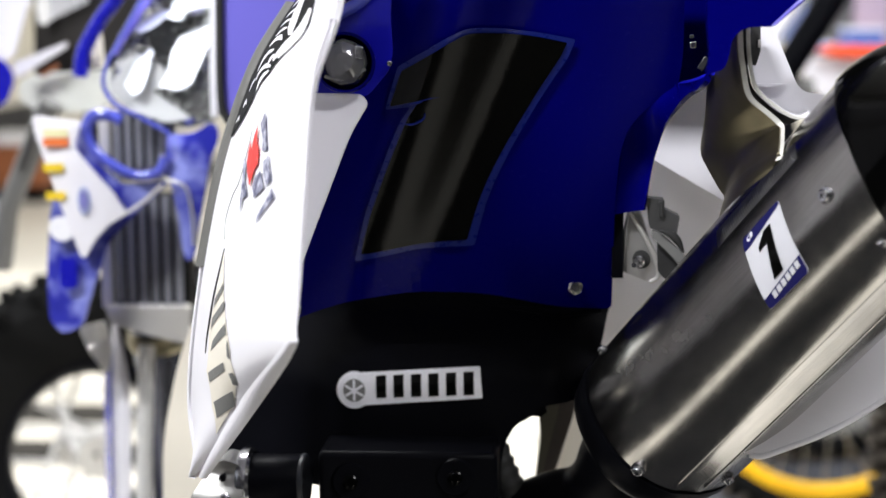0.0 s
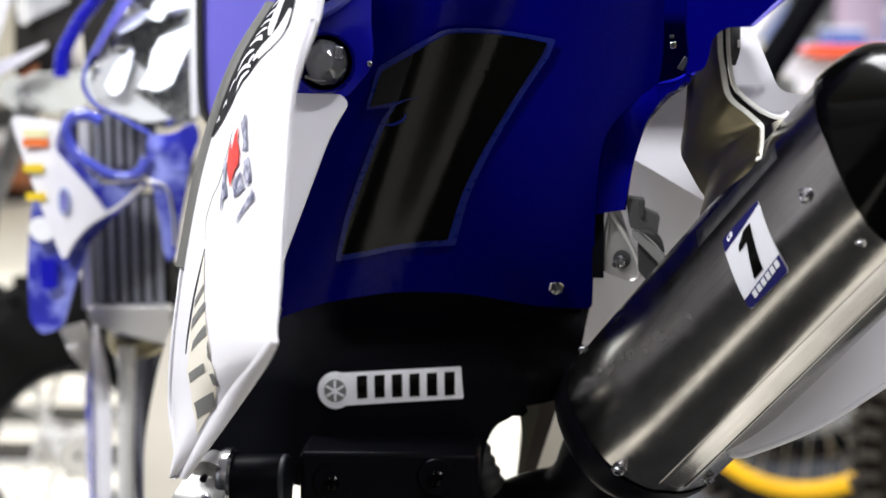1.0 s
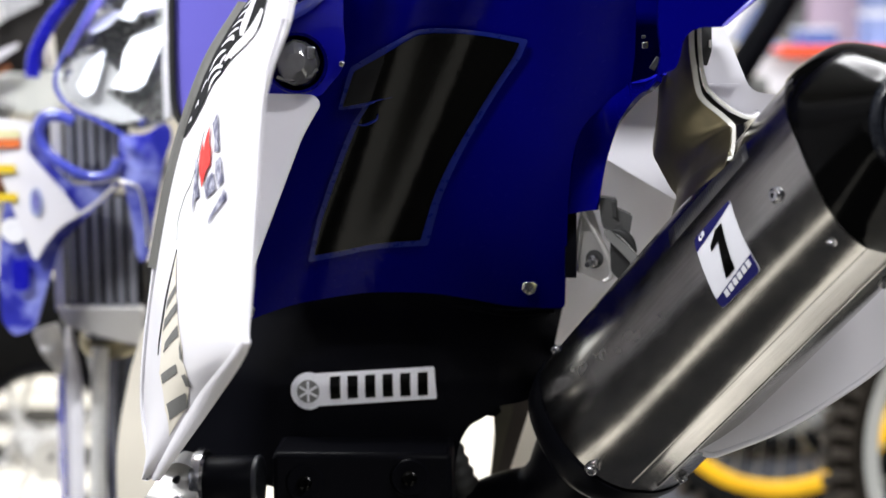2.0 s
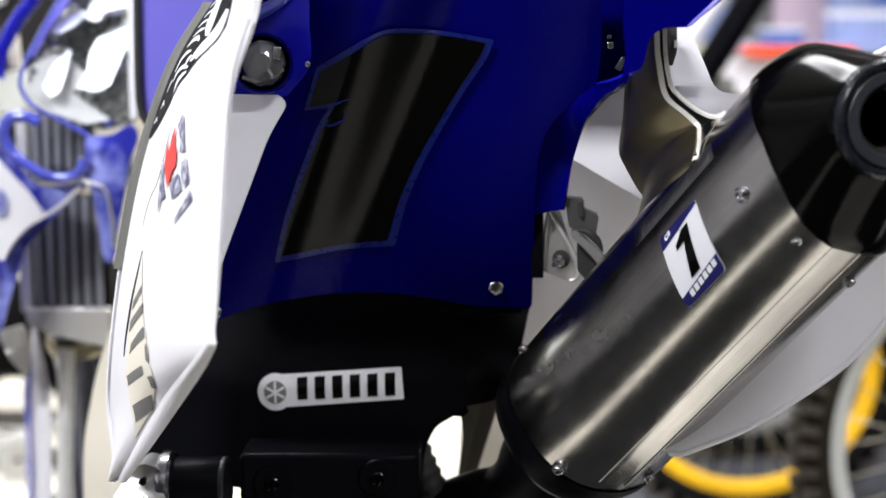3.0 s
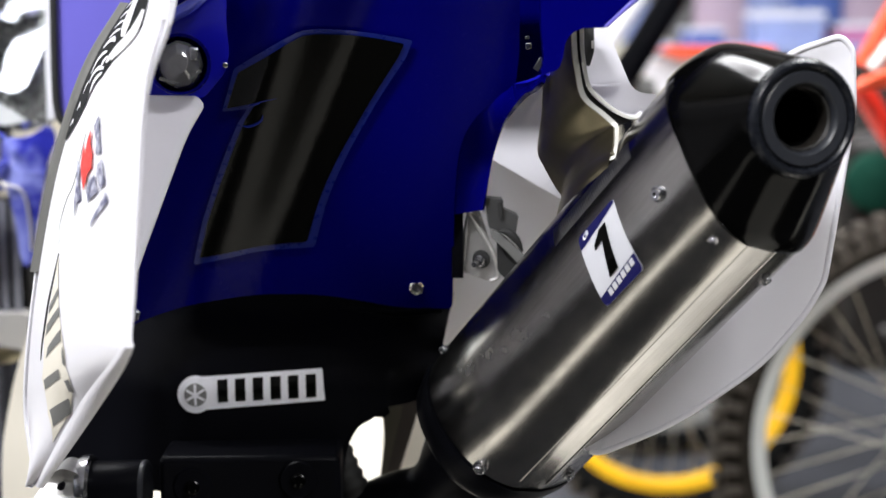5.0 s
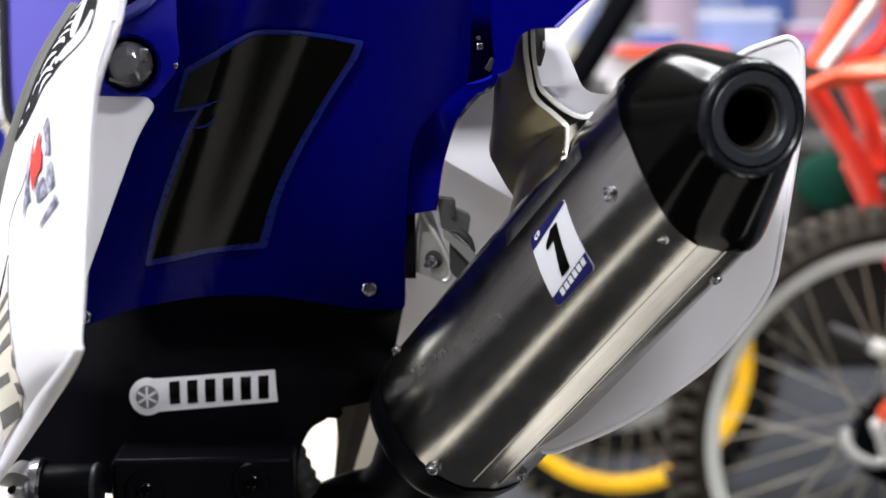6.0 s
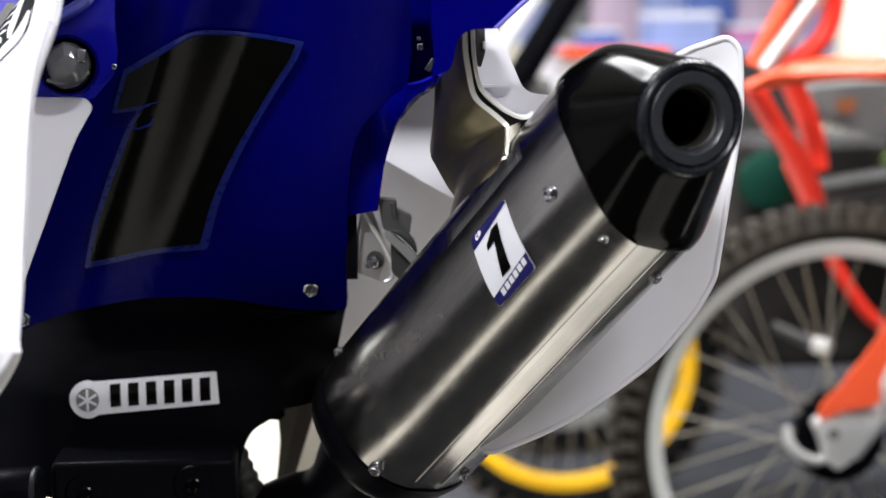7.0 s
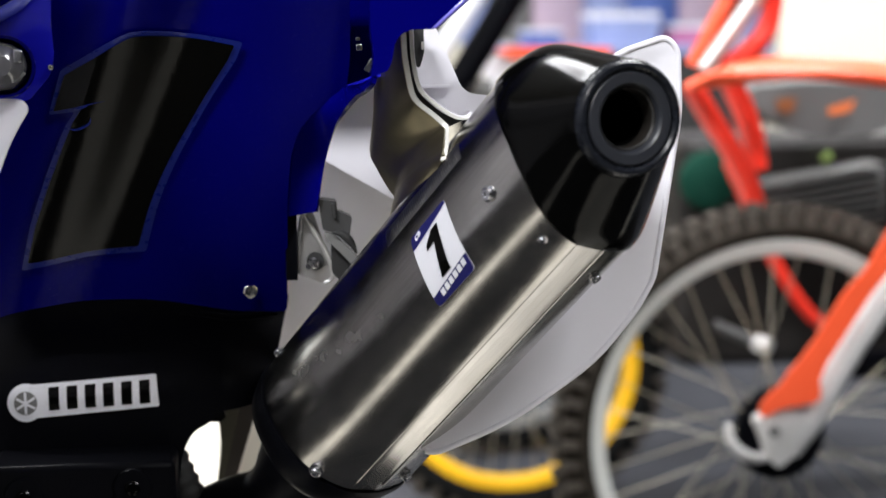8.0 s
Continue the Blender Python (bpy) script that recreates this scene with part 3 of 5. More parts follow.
part("cover_ridge", tube(spline([(-0.0623, 1.1900, 0.7394), (-0.0381, 1.1920, 0.7367), (-0.0179, 1.1960, 0.7337), (0.0113, 1.2000, 0.7356)], 20), [0.0004 + 0.0022 * math.sin(math.pi * min(1, k / 12) / 2) for k in range(21)], 8), BLACK, cover)


def flat_badge(parent, origin, ux, uz, lift, depth):
    """A pale badge with a round emblem and six dark blocks, laid on a surface; u runs along it, v up it."""
    def put(outline, off, material, name, label=""):
        pts = [(origin[0] + p[0] * ux[0] + p[1] * uz[0], origin[1] + p[0] * ux[1] + p[1] * uz[1]) for p in outline]
        return part(name, sheet_outline(pts, depth, 0, 0.004, off), material, parent, label)

    def disc(cx, cy, r, n=28):
        return [(cx + r * math.cos(2 * math.pi * k / n), cy + r * math.sin(2 * math.pi * k / n)) for k in range(n)]

    body = [(p.x, p.y) for p in rounded([(0.012, -0.0096, 0.001), (0.1040, -0.0074, 0.0015), (0.1025, 0.0145, 0.0015), (0.012, 0.0137, 0.001)], 0.0015)]
    put(disc(0.0115, 0.0014, 0.0132), lift, PLATE_WHITE, "badge_disc")
    put(body, lift + 0.0002, PLATE_WHITE, "badge", "white badge with dark blocks")
    put(disc(0.0115, 0.0014, 0.0082), lift + 0.0005, GREY, "emblem")
    for k in range(3):
        a = math.radians(30 + 60 * k)
        c, s = math.cos(a), math.sin(a)
        bar = [(0.0115 + c * u - s * v, 0.0014 + c * v + s * u) for u, v in ((-0.0075, -0.0009), (0.0075, -0.0009), (0.0075, 0.0009), (-0.0075, 0.0009))]
        put(bar, lift + 0.0007, PLATE_WHITE, "emblem_bar")
    for k in range(6):
        u0 = 0.0275 + 0.0126 * k
        put([(u0, -0.0046), (u0 + 0.0074, -0.0044), (u0 + 0.0074, 0.0114), (u0, 0.0112)], lift + 0.0007, GLOSS_BLACK, "dark_block")


flat_badge(cover, (-0.1765, 0.6775), (0.999, 0.045), (-0.03, 1.0), 0.0014, black_y)

# cross bar under the cover, its bolts, and the axle hardware at its end
bar = part("cross_bar", box(0.125, 0.05, 0.055, pose(-0.1225, 1.155, 0.5915, 0, 0, 0)), BLACK, quad, bevel=0.004)
for x, z in ((-0.162, 0.626), (-0.089, 0.630)):
    part("boss", lathe([(0, 0.003), (0.012, 0.003), (0.014, 0.0)], facing((x, 1.13, z), (0, -1, 0.1)), 24), BLACK, bar)
    bolt(bar, (x, 1.126, z), (0.1, -1, 0.3), 0.0042, CAP_BLACK, hexed=False)
hub_m = facing((-0.262, 1.13, 0.625), (1, -0.05, 0.02))
axle = part("axle_sleeve", lathe([(0, 0.03), (0.017, 0.03), (0.019, 0.034), (0.019, 0.066), (0.017, 0.07), (0, 0.07)], hub_m, 24), BLACK, quad)
part("axle_collar", lathe([(0, 0.066), (0.0185, 0.066), (0.0192, 0.067), (0.0192, 0.069), (0.018, 0.070), (0, 0.070)], hub_m, 24), RING, axle)
part("axle_flange", lathe([(0, 0.024), (0.0225, 0.024), (0.0235, 0.026), (0.0235, 0.031), (0.0215, 0.033), (0, 0.033)], hub_m, 28), STEEL, axle, "bright flange")
part("caliper", sheet_outline(rounded([(-0.262, 0.58), (-0.236, 0.58), (-0.233, 0.63), (-0.237, 0.643), (-0.246, 0.648), (-0.256, 0.640), (-0.27, 0.62)], 0.005), lambda x, z: 1.108 + 0.006 * math.sin(220 * z), 0.03), ALU, axle, "cast aluminium caliper")
bolt(axle, (-0.247, 1.104, 0.634), (0, -1, 0), 0.0022, BLACK)
bolt(axle, (-0.245, 1.102, 0.620), (-0.3, -1, 0.2), 0.0035)

# exhaust pipe, hose and strut in the gap beside the cover
part("exhaust_pipe", tube(spline([(-0.16, 1.30, 0.555), (-0.067, 1.20, 0.581), (-0.022, 1.185, 0.599), (0.004, 1.175, 0.610), (0.05, 1.145, 0.652)], 24), [0.02] * 18 + [0.021, 0.024, 0.03, 0.036, 0.042, 0.046, 0.05], 20), BLACK, quad)
hose = tube(spline([(-0.075, 1.20, 0.66), (-0.063, 1.19, 0.63), (-0.052, 1.185, 0.605), (-0.045, 1.19, 0.58)], 40), [0.0095 + 0.0012 * (k % 4 < 2) for k in range(41)], 14)
part("breather_hose", hose, RUBBER, quad)
part("strut", sheet_outline(rounded([(-0.0210, 0.690), (0.0035, 0.690), (-0.0054, 0.6502), (-0.0078, 0.6391), (-0.0224, 0.5926), (-0.0330, 0.5700), (-0.0400, 0.5700), (-0.0317, 0.5929), (-0.0227, 0.6307), (-0.0194, 0.6507)], 0.003), lambda x, z: 1.275, 0.012), BROWN_STEEL, quad, "dark brown strut")
part("strut", sheet_outline(rounded([(-0.0375, 0.690), (-0.0185, 0.690), (-0.0193, 0.6523), (-0.0195, 0.6434), (-0.0226, 0.6325), (-0.0315, 0.5949), (-0.0400, 0.5700), (-0.0420, 0.5700), (-0.0366, 0.5906), (-0.0327, 0.6217), (-0.0350, 0.6529)], 0.003), lambda x, z: 1.266, 0.010), OLIVE_STEEL, quad, "olive painted strut")
# cream plate added for the dull tan area right of the struts
part("added_plate", sheet_outline(rounded([(-0.030, 0.660), (0.030, 0.660), (0.030, 0.560), (-0.040, 0.560)], 0.004), lambda x, z: 1.330, 0.004), CREAM, quad, "added cream plate behind the struts")
part("strut_eye", box(0.016, 0.01, 0.013, pose(-0.0275, 1.250, 0.6545, 0, 8, 0)), SOOTY_STEEL, quad, bevel=0.002)
part("stay_plate", sheet_outline(rounded([(-0.0475, 0.6570), (-0.0437, 0.6612), (-0.0281, 0.6650), (-0.0267, 0.6598), (-0.0309, 0.6560)], 0.001), lambda x, z: 1.20, 0.006), BLACK, quad)

# ---- muffler ----
AX_SIDE, AX_UP = ring_frame(AXD)
MUF_R = 0.0600


def section(a):
    """A place on the round section of the can, a degrees round it."""
    c, n = math.cos(radians(a)), math.sin(radians(a))
    return Vector((c, n)) * MUF_R * (abs(c) ** 2.25 + abs(n) ** 2.25) ** (-1 / 2.25)


# the flat strip pressed along the can's underside
FLAT_1, FLAT_D = section(-80), section(-60) - section(-80)


def muffler_point(s, a, lift=0.0):
    """A place on the muffler's skin: s metres along it, a degrees round it."""
    c, n = math.cos(radians(a)), math.sin(radians(a))
    r = MUF_R * (abs(c) ** 2.25 + abs(n) ** 2.25) ** (-1 / 2.25)
    turn = (a + 180) % 360 - 180
    if -80 < turn < -60:
        r = (FLAT_1.x * FLAT_D.y - FLAT_1.y * FLAT_D.x) / (c * FLAT_D.y - n * FLAT_D.x)
    r += lift
    return AX0 + AXD * s + (AX_SIDE * c + AX_UP * n) * r


def muffler_normal(a):
    return AX_SIDE * math.cos(radians(a)) + AX_UP * math.sin(radians(a))


CAN_END = [(-115, 0.254), (-83, 0.262), (-57, 0.264), (-38, 0.269), (-16, 0.278), (8, 0.285), (28, 0.287), (44, 0.288), (70, 0.282), (95, 0.268), (125, 0.252), (155, 0.242), (185, 0.240), (215, 0.244), (245, 0.254)]


def can_end(a):
    """How far the can reaches at that angle, cut off by the slanting seam of the end cap."""
    a = (a + 115) % 360 - 115
    for (a0, s0), (a1, s1) in zip(CAN_END, CAN_END[1:]):
        if a <= a1:
            return s0 + (s1 - s0) * (a - a0) / (a1 - a0)
    return CAN_END[-1][1]


rows = [[muffler_point(f(360 * k / 72), 360 * k / 72, d) for k in range(72)] for f, d in
        ((lambda a: -0.004, -0.008), (lambda a: 0.0, -0.001), (lambda a: 0.002, 0), *((lambda a, q=q: can_end(a) * q, 0) for q in (0.2, 0.4, 0.6, 0.8, 1.0)))]
muffler = part("muffler_can", grid(rows, closed=True), BRUSHED, quad, "bare brushed steel muffler can, scuffed", smooth=60)
rows = [[muffler_point(s, 360 * k / 48, d) for k in range(48)] for s, d in ((-0.05, -0.035), (-0.035, -0.014), (-0.022, -0.003), (-0.008, 0.0006), (-0.001, 0.0006), (-0.001, -0.003))]
part("front_collar", grid(rows, closed=True), BLACK, muffler, "black front end of the muffler")
weld_rows = []
for i in range(241):
    s = 0.163 + 0.084 * i / 240
    fade = min(1, i / 24, (240 - i) / 10)
    weld_rows.append([muffler_point(s, 26.5 + 1.4 * j, 0.0001 + fade * (0.0011 * math.sin(math.pi * j / 9) ** 0.7 + 0.00022 * math.sin(2 * math.pi * i / 6 + 0.35 * j) * (0 < j < 9))) for j in range(10)])
part("weld_seam", grid(weld_rows), WELD, muffler, "rippled weld seam", smooth=80)
part("side_fold", tube([muffler_point(0.008 + (can_end(-81) - 0.004) * k / 20, -81, -0.0012) for k in range(21)], 0.0019, 10), BRUSHED, muffler)
part("side_fold", tube([muffler_point(0.010 + (can_end(-60) - 0.008) * k / 20, -60, -0.0004) for k in range(21)], 0.0008, 8), BRUSHED, muffler)

# end cap that turns from the can to the round outlet
OUT_C, OUT_N = Vector((0.2070, 0.913, 0.890)), Vector((0.30, -0.95, 0.02)).normalized()
out_u = OUT_N.cross(Vector((0, 0, 1))).normalized()
out_w = out_u.cross(OUT_N)
out_ring = [OUT_C - OUT_N * 0.004 + (out_u * math.cos(2 * math.pi * q / 96) + out_w * math.sin(2 * math.pi * q / 96)) * 0.0332 for q in range(96)]
seam_ring = [muffler_point(can_end(3.75 * q), 3.75 * q, 0.0014) for q in range(96)]
shoulder = [muffler_point(can_end(3.75 * q) + d, 3.75 * q, lift) for q in range(96) for d, lift in ((0.006, 0.0022), (0.012, 0.0006), (0.018, -0.0035))]
shoulder += [muffler_point(can_end(a) + d, a, lift) for a in range(46, 150, 3) for d, lift in ((0.014, -0.001), (0.026, -0.0025), (0.036, -0.006), (0.043, -0.0115))]
shoulder += [muffler_point(can_end(a) + d, a, lift) for a in range(196, 276, 3) for d, lift in ((0.012, -0.001), (0.022, -0.003), (0.030, -0.008))]
bm = bmesh.new()
for p in seam_ring + out_ring + shoulder:
    bm.verts.new(p)
bmesh.ops.convex_hull(bm, input=bm.verts)
hull = BVHTree.FromBMesh(bm)
bm.free()
mouth, outlet = AX0 + AXD * 0.262, OUT_C - OUT_N * 0.004
cap_rows = [seam_ring]
for i in range(1, 20):
    t, row = i / 20, []
    for p in seam_ring:
        d = p - mouth
        d = (d - OUT_N * d.dot(OUT_N)).normalized() * 0.0332
        c = mouth.lerp(outlet, t)
        way = (p.lerp(outlet + d, t) - c).normalized()
        row.append(hull.ray_cast(c, way, 0.3)[0] or c + way * 0.04)
    cap_rows.append(row)
cap_rows.append([outlet + (lambda e: (e - OUT_N * e.dot(OUT_N)).normalized() * 0.0332)(p - mouth) for p in seam_ring])
for _ in range(6):
    cap_rows = [cap_rows[0]] + [[(cap_rows[i][q] * 2 + cap_rows[i - 1][q] + cap_rows[i + 1][q] + cap_rows[i][q - 1] + cap_rows[i][(q + 1) % 96]) / 6 for q in range(96)] for i in range(1, 20)] + [cap_rows[20]]
cap_rows = [[muffler_point(can_end(3.75 * q) - 0.0015, 3.75 * q, lift) for q in range(96)] for lift in (-0.001, 0.0006)] + cap_rows
bm = grid(cap_rows, closed=True)
cap = part("end_cap", bm, CAP_BLACK, muffler, "satin black muffler end cap", smooth=180)

out_m = facing(OUT_C, OUT_N)
part("outlet_collar", lathe([(0.0325, -0.012), (0.0327, -0.003), (0.0322, -0.0003), (0.0308, 0.0012), (0.0288, 0.0014), (0.0276, 0.0004), (0.0268, -0.0015), (0.0262, -0.0020)], out_m, 64), RIM_BLACK, cap, "rolled black rim of the outlet")
part("outlet_ring", lathe([(0.0264, -0.003), (0.0260, 0.0000), (0.0254, 0.0006), (0.0200, 0.0006), (0.0190, -0.0004), (0.0183, -0.0024), (0.018, -0.004)], out_m, 56), RING, cap, "worn dark grey outlet ring")
part("inner_lip", lathe([(0.0180, -0.0035), (0.0172, -0.0045), (0.0162, -0.0085), (0.0160, -0.016)], out_m, 48), SOOTY_STEEL, cap, "worn metal lip")
# paler ring paints the glint on the worn bore edge
part("lip_glint", lathe([(0.0174, -0.0042), (0.0170, -0.0036), (0.0166, -0.0042), (0.0170, -0.0048), (0.0174, -0.0042)], out_m, 48), TRIM, cap, "worn edge of the bore, its glint painted paler")
part("outlet_bore", lathe([(0.0188, -0.003), (0.0180, -0.005), (0.0168, -0.012), (0.0160, -0.014), (0.0158, -0.045), (0.0, -0.045)], out_m, 40), SOOT, cap, "sooty tailpipe bore")

# bolts, sticker and ghost mark on the can
for s, a, r in ((0.004, -34, 0.0040), (0.010, 60, 0.0034), (0.252, -3.6, 0.0040), (0.255, -42, 0.0024), (0.232, -98, 0.0036), (0.014, -97, 0.0038)):
    bolt(muffler, muffler_point(s, a), muffler_normal(a), r, STEEL, hexed=False)


def sticker_point(u, v, lift):
    """A place on the sticker: u along the can, v round it, both 0 to 1."""
    s = 0.1840 + 0.0386 * u - 0.0124 * v + 0.0007 * u * v
    return muffler_point(s, 16.4 - 41.2 * v - 0.6 * u * v, lift)


def sticker_shape(name, poly, lift, material, label="", cuts=3):
    """A flat shape in the u and v of the sticker."""
    bm = bmesh.new()
    bm.faces.new([bm.verts.new((p[0], p[1], 0)) for p in poly])
    bm.normal_update()
    bmesh.ops.triangulate(bm, faces=bm.faces)
    bmesh.ops.subdivide_edges(bm, edges=bm.edges, cuts=cuts, use_grid_fill=True)
    for v in bm.verts:
        v.co = sticker_point(v.co.x, v.co.y, lift)
    return part(name, bm, material, muffler, label)


sticker_shape("muffler_sticker", rounded([(0, 0), (1, 0), (1, 1), (0, 1)], 0.07), 0.0003, STICKER_WHITE, "white and blue number sticker", 4)
sticker_shape("sticker_band", [(0.005, 0.07), (0.02, 0.02), (0.07, 0.002), (0.96, 0.002), (0.995, 0.05), (0.5, 0.125), (0.005, 0.185)], 0.0006, NAVY, "blue band")
sticker_shape("sticker_band", [(0.005, 0.858), (0.5, 0.806), (0.995, 0.757), (0.995, 0.94), (0.97, 0.985), (0.93, 0.998), (0.07, 0.998), (0.02, 0.98), (0.005, 0.94)], 0.0006, NAVY, "blue band with pale blocks")
for k in range(2):
    sticker_shape("emblem", [(0.17 + k * 0.07 + 0.045 * math.cos(math.pi * q / 6), 0.075 + 0.038 * math.sin(math.pi * q / 6) - 0.012 * k) for q in range(12)], 0.0009 + 0.0001 * k, PLATE_WHITE if k == 0 else STICKER_WHITE, "", 1)
sticker_shape("emblem_core", [(0.19 + 0.03 * math.cos(math.pi * q / 6), 0.072 + 0.018 * math.sin(math.pi * q / 6)) for q in range(12)], 0.0012, NAVY, "", 1)
for k in range(6):
    u0, v0 = 0.20 + 0.125 * k, 0.940 - 0.013 * k
    sticker_shape("pale_block", [(u0, v0), (u0 + 0.095, v0 - 0.008), (u0 + 0.095, v0 - 0.092), (u0, v0 - 0.084)], 0.0009, STICKER_WHITE, "", 1)
# the mark of an old badge, and the streak where it was wiped away
dull_spots(BRUSHED, [(muffler_point(0.126, -2.5), 0.0055, 0.0125)] + [(muffler_point(0.114 - 0.0055 * i, 1 + 1.3 * i), 0.0, 0.0125 - 0.0002 * i) for i in range(14)], 1.16, 0.065)
sticker_shape("number_one", [(0.70, 0.160), (0.605, 0.747), (0.365, 0.757), (0.512, 0.318), (0.305, 0.345), (0.325, 0.275), (0.46, 0.205), (0.52, 0.165)], 0.0009, GLOSS_BLACK, "black number 1")

# ---- bracket, tab and mounting lug ----
strap_front = [(x + 0.0018, 1.02, z) for x, z in ((0.0893, 0.9414), (0.0900, 0.9247), (0.0915, 0.9147), (0.0940, 0.9012), (0.0981, 0.8945), (0.1066, 0.8877), (0.1144, 0.8802))] + [(0.1160, 1.012, 0.8750), (0.1149, 1.003, 0.8702), (0.1136, 0.996, 0.8662), (0.1120, 0.994, 0.8617)]
strap_back = [(x, 1.10, z) for x, z in ((0.0911, 0.9408), (0.0897, 0.9156), (0.0817, 0.9011), (0.0794, 0.8793), (0.0768, 0.8591), (0.0806, 0.8492), (0.0884, 0.8352), (0.0922, 0.8297), (0.0922, 0.8234), (0.0895, 0.8149))]
edge = spline(strap_front, 30)
bracket = part("bracket", loft(strap_front + [(0.1070, 1.016, 0.840)], strap_back + [(0.0860, 1.10, 0.785)], 33, 14, (-0.0075, -0.002, 0.001), 0.0028), BRACKET, quad, "bent muffler bracket of oiled steel")
part("cut_edge", grid([[p + Vector((-0.0022, -0.0012, -0.0006)), p + Vector((0.0009, -0.0012, 0.0006))] for p in edge], 0.0006), EDGE, bracket)
edge = spline([(x, 1.02, z) for x, z in ((0.0940, 0.9414), (0.0950, 0.9213), (0.0983, 0.9046), (0.1031, 0.8978), (0.1132, 0.8894), (0.1217, 0.8846), (0.1284, 0.8839), (0.1330, 0.8866))], 30)
tab = part("fender_tab", grid([[p + Vector((0.004, 0.04, -0.0015)) * (k / 4) for k in range(5)] for p in edge], 0.0025), WHITE, quad)
part("cut_edge", grid([[p + Vector((0, -0.0006, 0)), p + Vector((0.0021, -0.0006, 0.0012))] for p in edge], 0.0006), EDGE, tab)
# dark strip paints the shade in the gap between bracket and tab
part("gap_shade", loft([(x, 1.026, z) for x, z in ((0.0925, 0.9414), (0.0935, 0.9147), (0.0962, 0.9012), (0.1010, 0.8940), (0.1100, 0.8870), (0.1180, 0.8790))], [(x, 1.026, z) for x, z in ((0.0950, 0.9414), (0.0965, 0.9120), (0.0995, 0.9020), (0.1050, 0.8955), (0.1150, 0.8875), (0.1270, 0.8830))], 20, 2, (0, 0, 0), 0.01), RUBBER, bracket)
web_out = rounded([(0.098, 0.95), (0.1145, 0.940), (0.121, 0.924), (0.132, 0.898, 0.008), (0.150, 0.896), (0.15, 0.884), (0.136, 0.882), (0.117, 0.883), (0.105, 0.897), (0.100, 0.92)], 0.004)
part("tab_web", sheet_outline(web_out, lambda x, z: 1.062, 0.003), WHITE, tab)
part("tab_rib", box(0.022, 0.005, 0.0015, pose(0.113, 1.0585, 0.9020)), WHITE, tab)
part("rubber_grommet", sheet_outline(rounded([(0.0960, 0.9398), (0.1048, 0.9398), (0.1051, 0.9241), (0.1022, 0.9146), (0.0991, 0.9167)], 0.002), lambda x, z: 1.040, 0.010), RUBBER, tab)
# pale sliver put in for the small white glint by the grommet
part("grommet_glint", box(0.0012, 0.003, 0.0046, pose(0.1038, 1.0380, 0.9262)), EDGE, tab)

lug = part("lug", sheet_outline(rounded([(0.0298, 0.8119), (0.0381, 0.8119), (0.0449, 0.7910), (0.0521, 0.7752), (0.0522, 0.7645, 0.008), (0.0452, 0.7612, 0.008), (0.0256, 0.7691), (0.0243, 0.7850)], 0.003), lambda x, z: 1.165, 0.006), ALU, quad, "cast aluminium lug with a bolt")
part("flange", tube(spline([(x, 1.162, z) for x, z in ((0.0310, 0.8111), (0.0369, 0.8013), (0.0428, 0.7914), (0.0476, 0.7816), (0.0508, 0.7717), (0.0501, 0.7649), (0.0451, 0.7621))], 30), [0.0014 + 0.0006 * math.sin(math.pi * k / 30) for k in range(31)], 10), SILVER, lug)
part("flange", tube(spline([(x, 1.163, z) for x, z in ((0.0305, 0.8111), (0.0287, 0.7960), (0.0270, 0.7800), (0.0268, 0.7700))], 20), 0.0012, 8), ALU, lug)
bolt(lug, (0.0378, 1.1605, 0.7767), (-0.55, -1, -0.12), 0.0036, STEEL)
part("stud", tube([(0.0378, 1.161, 0.7767), (0.0335, 1.151, 0.7755)], 0.0020, 12), STEEL, lug)
part("washer", lathe([(0, 0.001), (0.0060, 0.001), (0.0065, 0.0)], facing((0.0390, 1.164, 0.7776), (-0.3, -1, 0)), 20), RUBBER, lug)
damper = part("rubber_damper", sheet_outline(rounded([(0.0414, 0.8220), (0.0541, 0.8205), (0.0541, 0.8143), (0.0645, 0.8092), (0.0624, 0.7948), (0.0443, 0.8010)], 0.0012), lambda x, z: 1.152, 0.016), TRIM, quad, "dark grey rubber damper")
part("damper_ridge", box(0.003, 0.004, 0.011, pose(0.0525, 1.151, 0.8085, 0, -8, 0)), RUBBER, damper, bevel=0.0006)
part("damper_arm", sheet_outline(rounded([(0.0455, 0.8000), (0.0520, 0.7975), (0.0610, 0.7895), (0.0720, 0.7775), (0.0660, 0.7740), (0.0560, 0.7850), (0.0455, 0.7950)], 0.002), lambda x, z: 1.150, 0.006), GREY, damper)
part("damper_ring", tube(spline([(0.0500, 1.147, 0.8000), (0.0570, 1.146, 0.7985), (0.0630, 1.146, 0.7930), (0.0670, 1.146, 0.7850)], 14), [0.0006 + 0.0024 * math.sin(math.pi * k / 14) for k in range(15)], 10), RUBBER, damper)
part("damper_foot", sheet_outline(rounded([(0.0500, 0.7960), (0.0560, 0.7850), (0.0650, 0.7740), (0.0600, 0.7600), (0.0500, 0.7700)], 0.003), lambda x, z: 1.158, 0.008), RUBBER, damper)
# black box stands in for the shade in the gap beside the lug
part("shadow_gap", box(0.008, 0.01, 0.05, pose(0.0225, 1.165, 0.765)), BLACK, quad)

# clip in the blue recess
part("clip", box(0.0042, 0.004, 0.0088, pose(0.0712, 1.075, 0.9118, 0, 32, 0)), RING, quad, bevel=0.0006)
part("clip", box(0.0040, 0.004, 0.0042, pose(0.0672, 1.080, 0.9250, 0, -5, 0)), STEEL, quad, bevel=0.0006)
